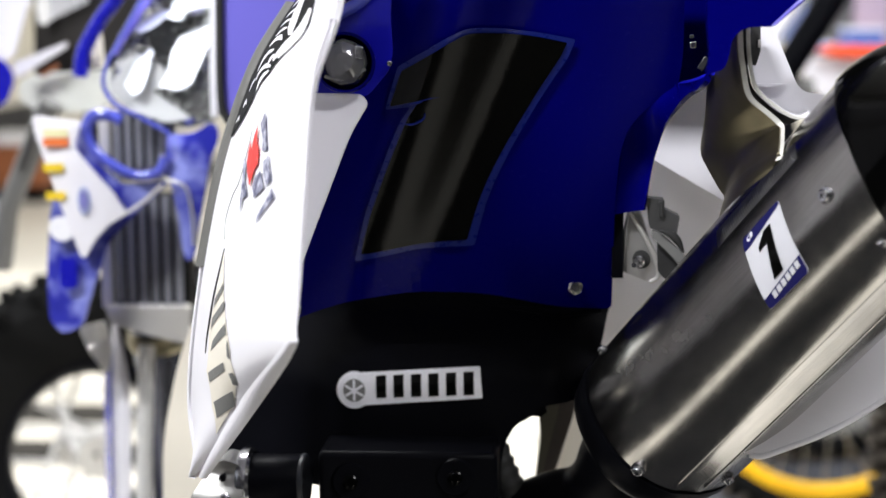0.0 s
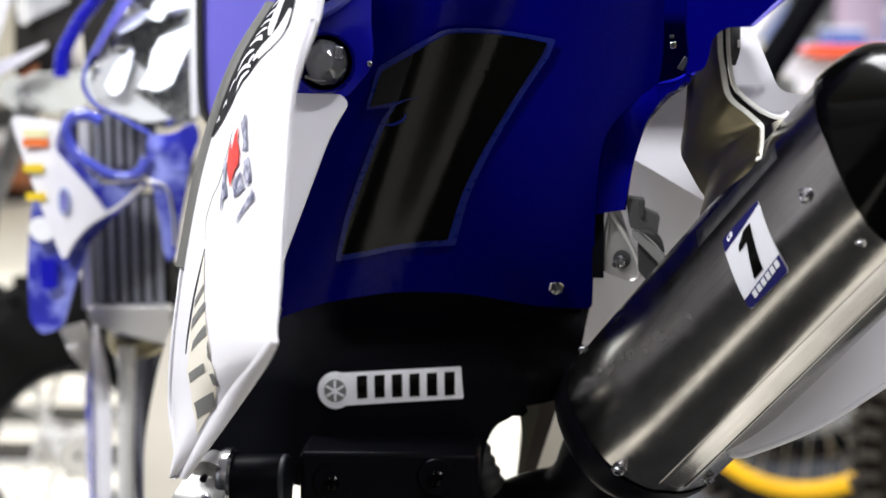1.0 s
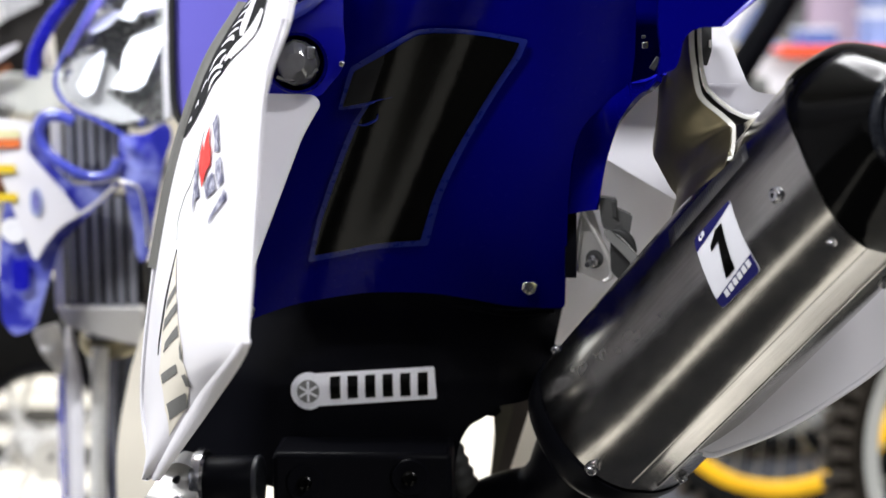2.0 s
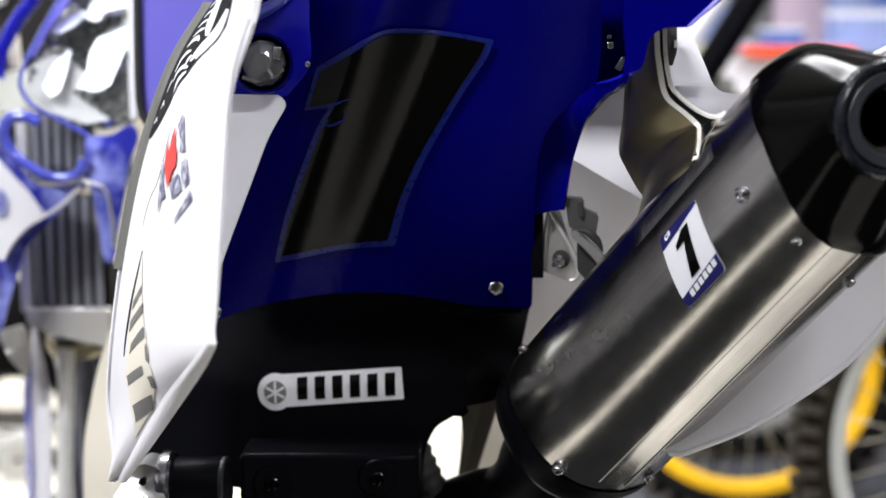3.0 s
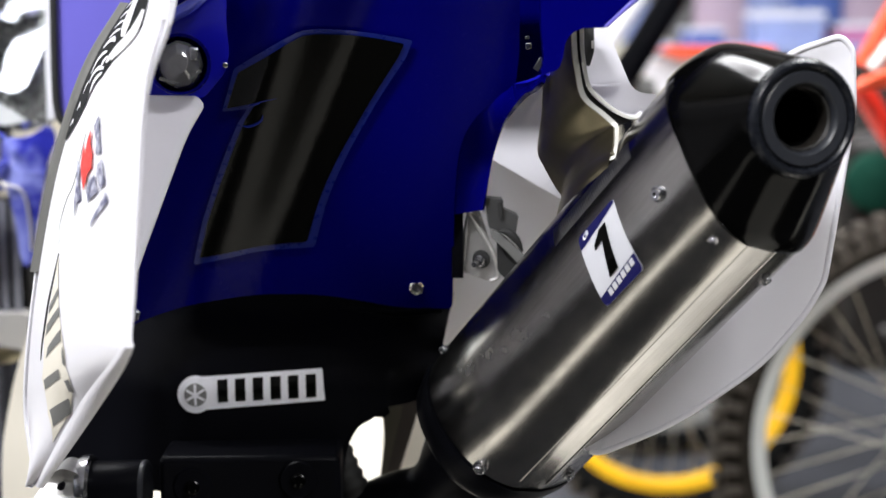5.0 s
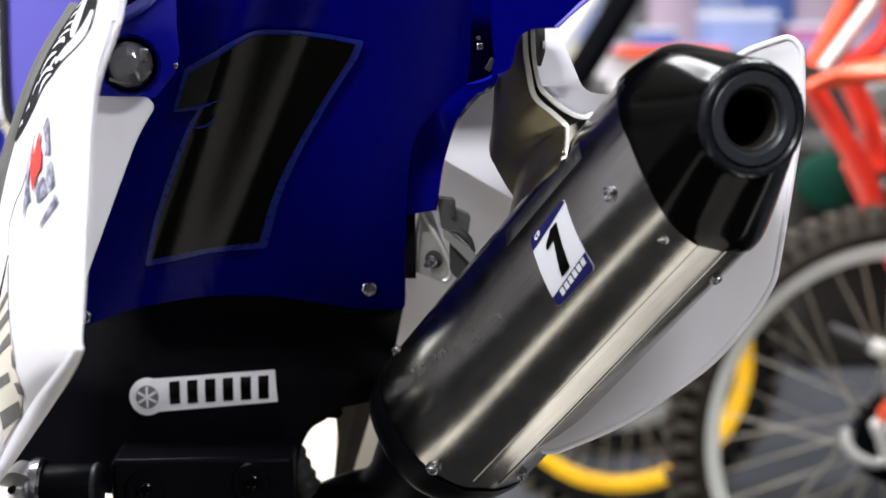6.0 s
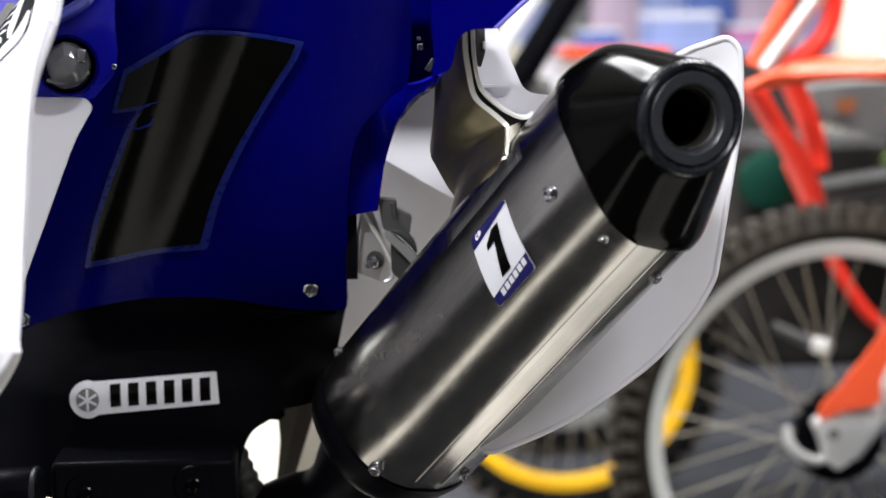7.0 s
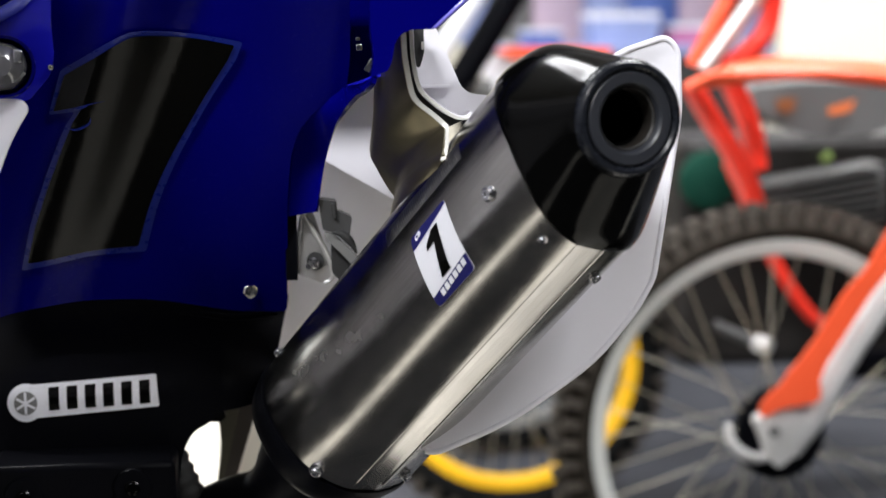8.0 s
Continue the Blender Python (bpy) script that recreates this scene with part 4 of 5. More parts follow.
part("clip", box(0.0026, 0.004, 0.0022, pose(0.0664, 1.080, 0.9312, 0, -5, 0)), RING, quad, bevel=0.0004)

# ---- rear fenders ----
wf_right = [(-0.118, 0.90, 1.02), (-0.126, 0.90, 0.985), (-0.134, 0.90, 0.946), (-0.147, 0.895, 0.906), (-0.151, 0.88, 0.839), (-0.154, 0.872, 0.785), (-0.1575, 0.88, 0.768), (-0.1936, 0.965, 0.7180), (-0.2459, 1.05, 0.6487)]
wf_left = [(-0.165, 1.19, 1.02), (-0.180, 1.18, 0.985), (-0.2005, 1.16, 0.955), (-0.2240, 1.14, 0.912), (-0.243, 1.12, 0.850), (-0.255, 1.10, 0.78), (-0.264, 1.10, 0.72), (-0.266, 1.10, 0.68), (-0.2515, 1.060, 0.6490)]
wf_edge = [Vector(p) for p in wf_right]
wf_right = [p + Vector((-0.6, 0.55, 0.05)) * d for p, d in zip(wf_edge, (0.004, 0.004, 0.004, 0.004, 0.004, 0.007, 0.014, 0.022, 0.012))]
lip_in = wf_right[2:]
lip_out = [wf_edge[2] + Vector((-0.002, 0.002, 0.0005))] + wf_edge[3:]
fender = part("rear_fender", loft(wf_left, wf_right, 48, 16, (-0.006, -0.006, 0), 0.004), WHITE, quad, "bright white rear fender with racing stickers")
part("fender_lip", loft(lip_in, lip_out, 42, 4, (-0.001, -0.002, 0), 0.003), WHITE, fender)
for first, last, skin_of, name, label in ((2, 6, FENDER_TRIM, "edge_trim", "grey rubber edge trim"), (5, 9, WHITE, "rolled_edge", "")):
    trim_in = [Vector(p) + Vector((0.001, 0.004, 0.0)) for p in wf_left[first:last]]
    trim_out = [Vector(p) + Vector((-0.003 if last == 6 else 0.002, 0.014 if last == 6 else 0.022, 0.0)) for p in wf_left[first:last]]
    part(name, loft(trim_in, trim_out, 30, 4, (-0.002, -0.004, 0), 0.004), skin_of, fender, label)

fa, fb = spline(wf_left, 48), spline(wf_right, 48)


def fender_point(u, v, lift=0.0):
    """A place on the fender: u across from its front edge to its rear edge, v down it."""
    s = v * 48
    j = min(int(s), 47)
    p, q = fa[j].lerp(fa[j + 1], s - j), fb[j].lerp(fb[j + 1], s - j)
    return p.lerp(q, u) + Vector((-0.006, -0.006, 0)) * math.sin(math.pi * u) + Vector((-0.75, -0.65, 0)) * lift


def patch(name, poly, place, lift, material, parent, label="", cuts=5):
    """A flat shape given in two numbers from 0 to 1, laid on a curved surface."""
    bm = bmesh.new()
    bm.faces.new([bm.verts.new((p[0], p[1], 0)) for p in poly])
    bm.normal_update()
    bmesh.ops.triangulate(bm, faces=bm.faces)
    bmesh.ops.subdivide_edges(bm, edges=bm.edges, cuts=cuts, use_grid_fill=True)
    for v in bm.verts:
        v.co = place(v.co.x, v.co.y, lift)
    return part(name, bm, material, parent, label)


def stroke(name, line, width, lift, material, n=14):
    """A brushed line on the fender."""
    pts = spline([(*p, 0) for p in line], n)
    rows = []
    for k, p in enumerate(pts):
        d = pts[min(k + 1, n)] - pts[max(k - 1, 0)]
        w = width * math.sin(math.pi * (0.12 + 0.76 * k / n))
        off = Vector((-d.y * 4, d.x / 4, 0)).normalized() * w
        rows.append([fender_point(p.x + off.x, p.y + off.y * 0.25, lift), fender_point(p.x - off.x, p.y - off.y * 0.25, lift)])
    return part(name, grid(rows), material, fender)


patch("script_band", [(0.0, 0.10), (0.0, 0.468), (0.05, 0.466), (0.202, 0.439), (0.328, 0.410), (0.368, 0.390), (0.505, 0.365), (0.600, 0.335), (0.722, 0.299), (0.769, 0.270), (0.73, 0.225), (0.70, 0.10)], fender_point, 0.0008, SCRIPT_BLACK, fender, "black band with white curls", 8)
curls = [([(0.37, 0.394), (0.38, 0.382), (0.43, 0.370), (0.50, 0.361)], 0.022), ([(0.27, 0.384), (0.30, 0.370), (0.39, 0.358), (0.50, 0.354)], 0.020), ([(0.22, 0.372), (0.25, 0.352), (0.32, 0.338), (0.42, 0.329)], 0.024),
         ([(0.43, 0.357), (0.44, 0.344), (0.48, 0.335)], 0.020), ([(0.24, 0.330), (0.32, 0.315), (0.42, 0.306), (0.48, 0.309)], 0.026), ([(0.26, 0.310), (0.36, 0.294), (0.46, 0.285)], 0.018), ([(0.24, 0.292), (0.34, 0.277), (0.44, 0.269)], 0.016),
         ([(0.24, 0.272), (0.35, 0.257), (0.46, 0.246)], 0.016), ([(0.26, 0.250), (0.36, 0.236), (0.47, 0.224)], 0.014), ([(0.58, 0.296), (0.52, 0.274), (0.49, 0.240), (0.52, 0.215)], 0.075), ([(0.56, 0.338), (0.64, 0.308), (0.70, 0.280), (0.72, 0.240)], 0.060),
         ([(0.50, 0.345), (0.56, 0.322), (0.61, 0.300)], 0.035), ([(0.18, 0.402), (0.20, 0.390), (0.24, 0.382)], 0.014), ([(0.14, 0.425), (0.17, 0.416), (0.21, 0.418)], 0.014), ([(0.06, 0.448), (0.10, 0.440), (0.13, 0.442)], 0.012)]
for line, w in curls:
    stroke("white_curl", line, w, 0.0014, PLATE_WHITE)
patch("red_leaf", [(0.541, 0.426), (0.563, 0.444), (0.599, 0.450), (0.617, 0.465), (0.580, 0.474), (0.560, 0.494), (0.505, 0.480), (0.478, 0.471), (0.470, 0.459), (0.480, 0.446), (0.508, 0.456), (0.514, 0.440)], fender_point, 0.0014, RED, fender, "red leaf shape", 3)
for poly in ([(0.606, 0.410), (0.566, 0.425), (0.625, 0.438), (0.640, 0.451), (0.693, 0.447), (0.644, 0.425)], [(0.671, 0.459), (0.710, 0.451), (0.763, 0.473), (0.725, 0.482), (0.672, 0.468)], [(0.650, 0.470), (0.706, 0.485), (0.621, 0.502), (0.582, 0.489), (0.605, 0.479)],
             [(0.674, 0.527), (0.674, 0.518), (0.755, 0.489), (0.775, 0.479), (0.805, 0.489), (0.709, 0.514)], [(0.406, 0.468), (0.471, 0.474), (0.486, 0.490), (0.544, 0.504), (0.500, 0.511), (0.490, 0.529), (0.463, 0.509), (0.445, 0.488)]):
    patch("navy_patch", poly, fender_point, 0.0012, FADED_NAVY, fender, "", 2)
# faded checker flag on a cream strip that widens towards the fender's foot
patch("flag_strip", [(0.352, 0.580), (0.30, 0.70), (0.37, 0.784), (0.66, 0.875), (0.93, 0.932), (0.965, 0.885), (0.86, 0.844), (0.635, 0.765), (0.49, 0.665)], fender_point, 0.0006, CREAM, fender, "cream strip of a faded checker flag", 4)
for poly in ([(0.66, 0.865), (0.845, 0.849), (0.985, 0.886), (0.82, 0.902)], [(0.410, 0.788), (0.572, 0.768), (0.628, 0.791), (0.482, 0.813)], [(0.684, 0.800), (0.722, 0.799), (0.872, 0.839), (0.800, 0.832)], [(0.382, 0.720), (0.503, 0.678), (0.530, 0.702), (0.377, 0.741)],
             [(0.330, 0.678), (0.455, 0.639), (0.472, 0.653), (0.328, 0.699)], [(0.330, 0.646), (0.411, 0.616), (0.425, 0.624), (0.332, 0.660)], [(0.558, 0.730), (0.553, 0.714), (0.634, 0.765), (0.593, 0.755)]):
    patch("grey_check", poly, fender_point, 0.0010, CHECK_GREY, fender, "", 3)
# dark line between the flag and the rolled edge; grey line paints a crease's shade above
part("dark_line", tube([fender_point(u, v, 0.0004) for u, v, _ in spline([(0.345, 0.578, 0), (0.322, 0.607, 0), (0.297, 0.644, 0), (0.286, 0.682, 0), (0.276, 0.718, 0), (0.284, 0.745, 0)], 24)], [0.0003 + 0.0005 * math.sin(math.pi * k / 24) for k in range(25)], 6), TRIM, fender)
part("crease", tube([fender_point(u, v, 0.0003) for u, v, _ in spline([(0.45, 0.438, 0), (0.40, 0.4957, 0), (0.337, 0.5177, 0), (0.290, 0.548, 0), (0.325, 0.569, 0)], 24)], 0.00028, 6), FROST, fender)

# right rear fender behind the muffler
rf_out = rounded([(0.215, 0.905), (0.233, 0.922), (0.264, 0.932, 0.008), (0.272, 0.924, 0.008), (0.2735, 0.883), (0.2575, 0.775, 0.006), (0.2465, 0.755, 0.008), (0.219, 0.721, 0.03), (0.161, 0.681, 0.03), (0.112, 0.662, 0.006), (0.085, 0.672), (0.12, 0.72), (0.165, 0.79), (0.20, 0.86)], 0.01)
rf_line = [Vector((p[0], p[1])) for p in rf_out]


def right_fender_y(x, z):
    """A hollow shell: deepest away from its rim."""
    p, best = Vector((x, z)), 1.0
    for a, b in zip(rf_line, rf_line[1:] + rf_line[:1]):
        t = min(1, max(0, (p - a).dot(b - a) / max(1e-9, (b - a).length_squared)))
        best = min(best, (p - a.lerp(b, t)).length)
    return 1.07 + 0.012 * ease(best / 0.045)


right_fender = part("rear_fender", sheet_outline(rf_out, right_fender_y, 0.004, 0.007), WHITE, quad, "white rear fender seen from its hollow side")
part("fender_lip", tube([(p.x, 1.0708, p.y) for p in rf_line[3:50]], 0.0021, 10), WHITE, right_fender)
# facets of the inner fender wall seen past the bracket
for out, y, dy in (([(0.020, 0.93), (0.115, 0.93), (0.118, 0.80), (0.050, 0.840)], 1.25, -0.05), ([(0.0, 0.86), (0.050, 0.841), (0.118, 0.801), (0.12, 0.70), (0.0, 0.64)], 1.256, 0.8)):
    part("inner_facet", sheet_outline(rounded(out, 0.003), lambda x, z, y=y, dy=dy: y + dy * (0.84 - z), 0.004, 0.03), WHITE, right_fender)

# front bodywork that rises past the rear fender
front = loft(at_y([(-0.289, 1.057), (-0.292, 0.960), (-0.293, 0.906), (-0.290, 0.874), (-0.282, 0.856)], 1.348), [(-0.08, 1.34, 1.06), (-0.09, 1.345, 0.98), (-0.12, 1.35, 0.92), (-0.15, 1.35, 0.88), (-0.18, 1.35, 0.85)], 24, 12, (0, -0.012, 0), 0.006)
part("body_edge", tube(spline(at_y([(-0.289, 1.057), (-0.291, 0.960), (-0.292, 0.906), (-0.291, 0.874), (-0.284, 0.859)], 1.343), 20), 0.0030, 8), RUBBER, quad)
# the lavender base carries the glancing sheen of blue plastic
part("front_bodywork", front, LAVENDER, quad, "blue front bodywork, its pale sheen put into the colour", bevel=0.002)
part("foot_guard", sheet_outline(rounded([(-0.345, 0.68), (-0.36, 0.64, 0.03), (-0.376, 0.57, 0.03), (-0.379, 0.42), (-0.30, 0.42), (-0.29, 0.68)], 0.01), lambda x, z: 1.45, 0.006), CREAM, quad, "cream white foot guard")
# unseen helpers: dark box behind the rear panel, slabs that shade the bodywork below
part("unseen_dark_box", slab(rounded([(-0.16, 1.27), (0.005, 1.27), (0.005, 1.70), (-0.16, 1.70)], 0.03), 0.27, pose(0, 0, 0.75)), BLACK, quad, "unseen black box, added to darken the bracket's reflection", bevel=0.01)
part("seat", slab(rounded([(-0.13, 1.08), (0.10, 1.08), (0.11, 1.75), (-0.14, 1.75)], 0.05), 0.09, pose(0, 0, 1.03)), BLACK, quad, "unseen black seat slab, added to shade the inner walls", bevel=0.02)
part("shade_deck", slab(rounded([(0.10, 1.03), (0.30, 1.06), (0.32, 1.50), (0.11, 1.55)], 0.04), 0.012, pose(0, 0, 1.015)), WHITE, quad, "unseen white deck, added to shade the inner walls", bevel=0.004)
# rear axle and low tyres that carry the quad
for x in (-0.62, 0.66):
    m = facing((x, 1.5, 0.23), (1, 0, 0))
    tyre = part("rear_tyre", lathe([(0.11, -0.07), (0.18, -0.10), (0.217, -0.085), (0.23, -0.04), (0.23, 0.04), (0.217, 0.085), (0.18, 0.10), (0.11, 0.07)], m, 44), TYRE, quad, "low black quad tyre")
    part("rim", lathe([(0, -0.02), (0.10, -0.02), (0.112, -0.07), (0.116, -0.07), (0.116, 0.07), (0.112, 0.07), (0.10, -0.01), (0, -0.01)], m, 32), ALU, tyre)
part("rear_axle", tube([(-0.62, 1.5, 0.23), (0.66, 1.5, 0.23)], 0.02, 14), ALU, quad)
part("swing_arm", tube([(-0.20, 1.5, 0.23), (-0.21, 1.75, 0.40), (-0.20, 1.6, 0.50)], 0.03, 12), BLACK, quad)
part("chassis", tube(spline([(-0.15, 1.24, 0.60), (-0.19, 1.5, 0.52), (-0.22, 2.1, 0.47)], 12), 0.03, 12), BLACK, quad)


def tyre_profile(r_out, r_in, half):
    return [(r_in, -half * 0.55), (r_in + (r_out - r_in) * 0.35, -half), (r_out - half * 0.45, -half * 0.9), (r_out, -half * 0.45), (r_out, half * 0.45), (r_out - half * 0.45, half * 0.9), (r_in + (r_out - r_in) * 0.35, half), (r_in, half * 0.55)]


def wheel(parent, name, at, axis, rim_r, tyre_r, half, rim_mat, spokes=36, knob_rows=44, hub_mat=None, tread_mat=None, spoke_mat=None, tyre_mat=None):
    """A spoked wheel: hub, rim, knobbly tyre and its spokes."""
    m = facing(at, axis)
    hub = part(name, lathe([(0.006, -0.05), (0.03, -0.05), (0.032, -0.035), (0.022, -0.03), (0.022, 0.03), (0.032, 0.035), (0.03, 0.05), (0.006, 0.05)], m, 24), hub_mat or SILVER, parent)
    w = half * 0.55
    part("rim", lathe([(rim_r - 0.020, -w * 0.5), (rim_r - 0.006, -w), (rim_r + 0.006, -w), (rim_r + 0.006, -w + 0.004), (rim_r - 0.008, 0), (rim_r + 0.006, w - 0.004), (rim_r + 0.006, w), (rim_r - 0.006, w), (rim_r - 0.020, w * 0.5), (rim_r - 0.022, 0), (rim_r - 0.020, -w * 0.5)], m, 72), rim_mat, hub)
    tread = lathe(tyre_profile(tyre_r - 0.012, rim_r + 0.004, half), m, 72)
    part("tyre", tread, tyre_mat or TYRE, hub, "black knobbly tyre")
    knobs = bmesh.new()
    for k in range(knob_rows):
        a = 2 * math.pi * k / knob_rows
        for off, sz in ((-0.72, 0.75), (-0.22, 1.0), (0.28, 1.0), (0.74, 0.75)):
            aa = a + (0.5 * 2 * math.pi / knob_rows if abs(off) < 0.5 else 0)
            r0 = tyre_r - 0.022 - (0.008 if abs(off) > 0.5 else 0)
            q = m @ Matrix.Rotation(aa, 4, "Z") @ Matrix.Translation((r0, 0, off * half))
            bmesh.ops.create_cube(knobs, size=1.0, matrix=q @ Matrix.Translation((0.011, 0, 0)) @ Matrix.Diagonal((0.024, 0.016 * sz, half * 0.36, 1)))
    tagged(part("tread", knobs, tread_mat or MUD, hub, "dusty rubber knobs"), kind="stuff")
    for k in range(spokes):
        side = 1 if k % 2 else -1
        lean = (1 if k % 4 < 2 else -1) * radians(62)
        a = 2 * math.pi * k / spokes
        p = Vector((0.031 * math.cos(a + lean), 0.031 * math.sin(a + lean), side * 0.038))
        q = Vector(((rim_r - 0.014) * math.cos(a), (rim_r - 0.014) * math.sin(a), side * 0.004))
        part("spoke", tube([m @ p, m @ q], 0.0042 if spoke_mat else 0.0011, 6, False), spoke_mat or SPOKE, hub)
    return hub


def plate(parent, name, outline, y, material, thick=0.006, bow=0.0, label="", r=0.008, bevel=0.0):
    """A moulded panel seen face on, bowed towards the viewer in its middle."""
    xs = [p[0] for p in outline]
    mid, half = (min(xs) + max(xs)) / 2, max(1e-3, (max(xs) - min(xs)) / 2)
    return part(name, sheet_outline(rounded(outline, r), lambda x, z: y - bow * (1 - ((x - mid) / half) ** 2), thick, 0.02), material, parent, label, bevel=bevel)


# ---- the blue dirt bike beside the quad ----
blue_bike = thing("dirt_bike", (-0.5, 2.1, 0.0), "blue and white dirt bike with large chrome headlight, facing the aisle", "motorcycle", "parked bikes")
hl_out = [(-0.347, 0.993), (-0.350, 0.881), (-0.353, 0.847), (-0.372, 0.840), (-0.399, 0.835), (-0.425, 0.850), (-0.447, 0.861), (-0.457, 0.872), (-0.461, 0.884), (-0.456, 0.901), (-0.447, 0.917), (-0.435, 0.939), (-0.421, 0.962), (-0.403, 0.994)]
bowl = part("headlight", sheet_outline(rounded(hl_out, 0.012), lambda x, z: 1.655 - 0.52 * abs(x + 0.405) + 0.0065 * math.sin(170 * x + 60 * z) * math.cos(130 * z - 70 * x) + 0.002 * math.sin(417 * x), 0.004, 0.019), REFLECTOR, blue_bike, "faceted chrome headlight reflector", smooth=3)
# satin facets lean back towards the ceiling lights; dark ones paint the shop's reflection
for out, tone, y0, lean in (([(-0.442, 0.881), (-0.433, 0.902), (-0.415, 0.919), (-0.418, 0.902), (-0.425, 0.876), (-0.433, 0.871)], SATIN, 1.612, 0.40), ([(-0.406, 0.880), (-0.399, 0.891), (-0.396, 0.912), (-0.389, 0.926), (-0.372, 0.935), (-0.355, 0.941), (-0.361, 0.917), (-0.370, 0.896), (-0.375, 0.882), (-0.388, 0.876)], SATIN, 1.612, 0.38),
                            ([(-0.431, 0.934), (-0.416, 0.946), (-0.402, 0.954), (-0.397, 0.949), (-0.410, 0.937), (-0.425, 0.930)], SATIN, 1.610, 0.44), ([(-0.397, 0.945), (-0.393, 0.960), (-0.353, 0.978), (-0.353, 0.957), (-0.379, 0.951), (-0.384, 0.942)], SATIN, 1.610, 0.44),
                            ([(-0.439, 0.919), (-0.429, 0.930), (-0.399, 0.941), (-0.355, 0.951), (-0.374, 0.935), (-0.392, 0.926), (-0.399, 0.906), (-0.411, 0.905), (-0.418, 0.917)], REFLECTOR_DARKENED, 1.618, -0.10), ([(-0.418, 0.875), (-0.401, 0.880), (-0.376, 0.880), (-0.360, 0.907), (-0.361, 0.846), (-0.374, 0.846)], REFLECTOR_DARKENED, 1.620, 0.15)):
    z0 = sum(p[1] for p in out) / len(out)
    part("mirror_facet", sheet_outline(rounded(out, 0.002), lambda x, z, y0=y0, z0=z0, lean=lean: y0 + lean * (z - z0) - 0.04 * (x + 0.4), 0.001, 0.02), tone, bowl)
part("frosted_zone", sheet_outline(rounded([(-0.460, 0.897), (-0.434, 0.913), (-0.417, 0.905), (-0.402, 0.891), (-0.376, 0.849), (-0.403, 0.843), (-0.439, 0.856), (-0.463, 0.876)], 0.008), lambda x, z: 1.624 + 0.2 * (z - 0.88), 0.001, 0.03), FROST, bowl, "frosted pale part of the reflector")
part("lens", sheet_outline(rounded(hl_out, 0.012), lambda x, z: 1.59, 0.003, 0.03), LENS, bowl, "clear headlight lens").visible_shadow = False
part("bezel", tube(spline(at_y([(-0.394, 0.835), (-0.421, 0.850), (-0.444, 0.862), (-0.454, 0.874), (-0.457, 0.886), (-0.452, 0.903), (-0.443, 0.919), (-0.431, 0.939), (-0.417, 0.962), (-0.403, 0.983)], 1.585), 40), 0.0021, 10), BLUE_LIGHT, bowl)
part("bezel", tube(spline(at_y([(-0.449, 0.911), (-0.438, 0.929), (-0.427, 0.944), (-0.414, 0.961), (-0.401, 0.978)], 1.60), 20), 0.0036, 10), LAVENDER, bowl, "pale blue upper bezel")
part("bezel_rib", tube(at_y([(-0.347, 0.993), (-0.350, 0.898), (-0.350, 0.851)], 1.585), 0.0034, 10), PLATE_WHITE, bowl)
part("guard_loop", tube(spline(at_y([(-0.447, 0.846), (-0.462, 0.852), (-0.475, 0.850), (-0.482, 0.839), (-0.480, 0.826), (-0.472, 0.814), (-0.459, 0.804), (-0.443, 0.795), (-0.426, 0.792), (-0.411, 0.797), (-0.404, 0.810)], 1.61), 60), [0.0058 + 0.0008 * math.sin(k / 9) for k in range(61)], 14), BLUE_LIGHT, blue_bike)
plate(blue_bike, "shroud", [(-0.487, 0.845), (-0.490, 0.826), (-0.452, 0.783), (-0.405, 0.785), (-0.432, 0.760), (-0.466, 0.725), (-0.488, 0.662), (-0.494, 0.642), (-0.518, 0.632), (-0.533, 0.645), (-0.534, 0.696), (-0.527, 0.753), (-0.518, 0.781)], 1.63, BLUE_SHEEN, 0.006, 0.02, "blue radiator shroud with painted pale reflections", bevel=0.002)
shroud_w = plate(blue_bike, "shroud_panel", [(-0.536, 0.852), (-0.484, 0.846), (-0.492, 0.820), (-0.457, 0.778), (-0.443, 0.755), (-0.460, 0.746), (-0.476, 0.728), (-0.484, 0.713), (-0.488, 0.714), (-0.503, 0.754), (-0.515, 0.787), (-0.525, 0.815), (-0.532, 0.834)], 1.605, WHITE, 0.006, 0.01, "white shroud panel with small sponsor stickers", bevel=0.002)
for x, z, w, mt in ((-0.5076, 0.8354, 0.012, PALE_YELLOW), (-0.5080, 0.8266, 0.0125, ORANGE_ST), (-0.5112, 0.8020, 0.010, YELLOW), (-0.5101, 0.7744, 0.0095, YELLOW)):
    plate(shroud_w, "sponsor_sticker", [(x - w, z - 0.004), (x + w, z - 0.004), (x + w, z + 0.004), (x - w, z + 0.004)], 1.592, mt, 0.001, 0, "", 0.002)
ring_c = Vector((-0.4823, 0.7695))
part("emblem", tube([(ring_c.x + 0.0048 * math.cos(k * math.pi / 12), 1.593, ring_c.y + 0.0125 * math.sin(k * math.pi / 12)) for k in range(25)], 0.0012, 6), PALE_BLUE, shroud_w, "pale oval emblem")
for k in range(3):
    part("emblem_bar", tube([(ring_c.x - 0.004 * math.cos(k * 1.05), 1.593, ring_c.y - 0.010 * math.sin(k * 1.05)), (ring_c.x + 0.004 * math.cos(k * 1.05), 1.593, ring_c.y + 0.010 * math.sin(k * 1.05))], 0.0008, 6), LAVENDER, shroud_w)
plate(shroud_w, "white_decal", [(-0.520, 0.751), (-0.506, 0.754), (-0.497, 0.746), (-0.499, 0.730), (-0.512, 0.728), (-0.522, 0.737)], 1.602, PLATE_WHITE, 0.002, 0, "", 0.008)
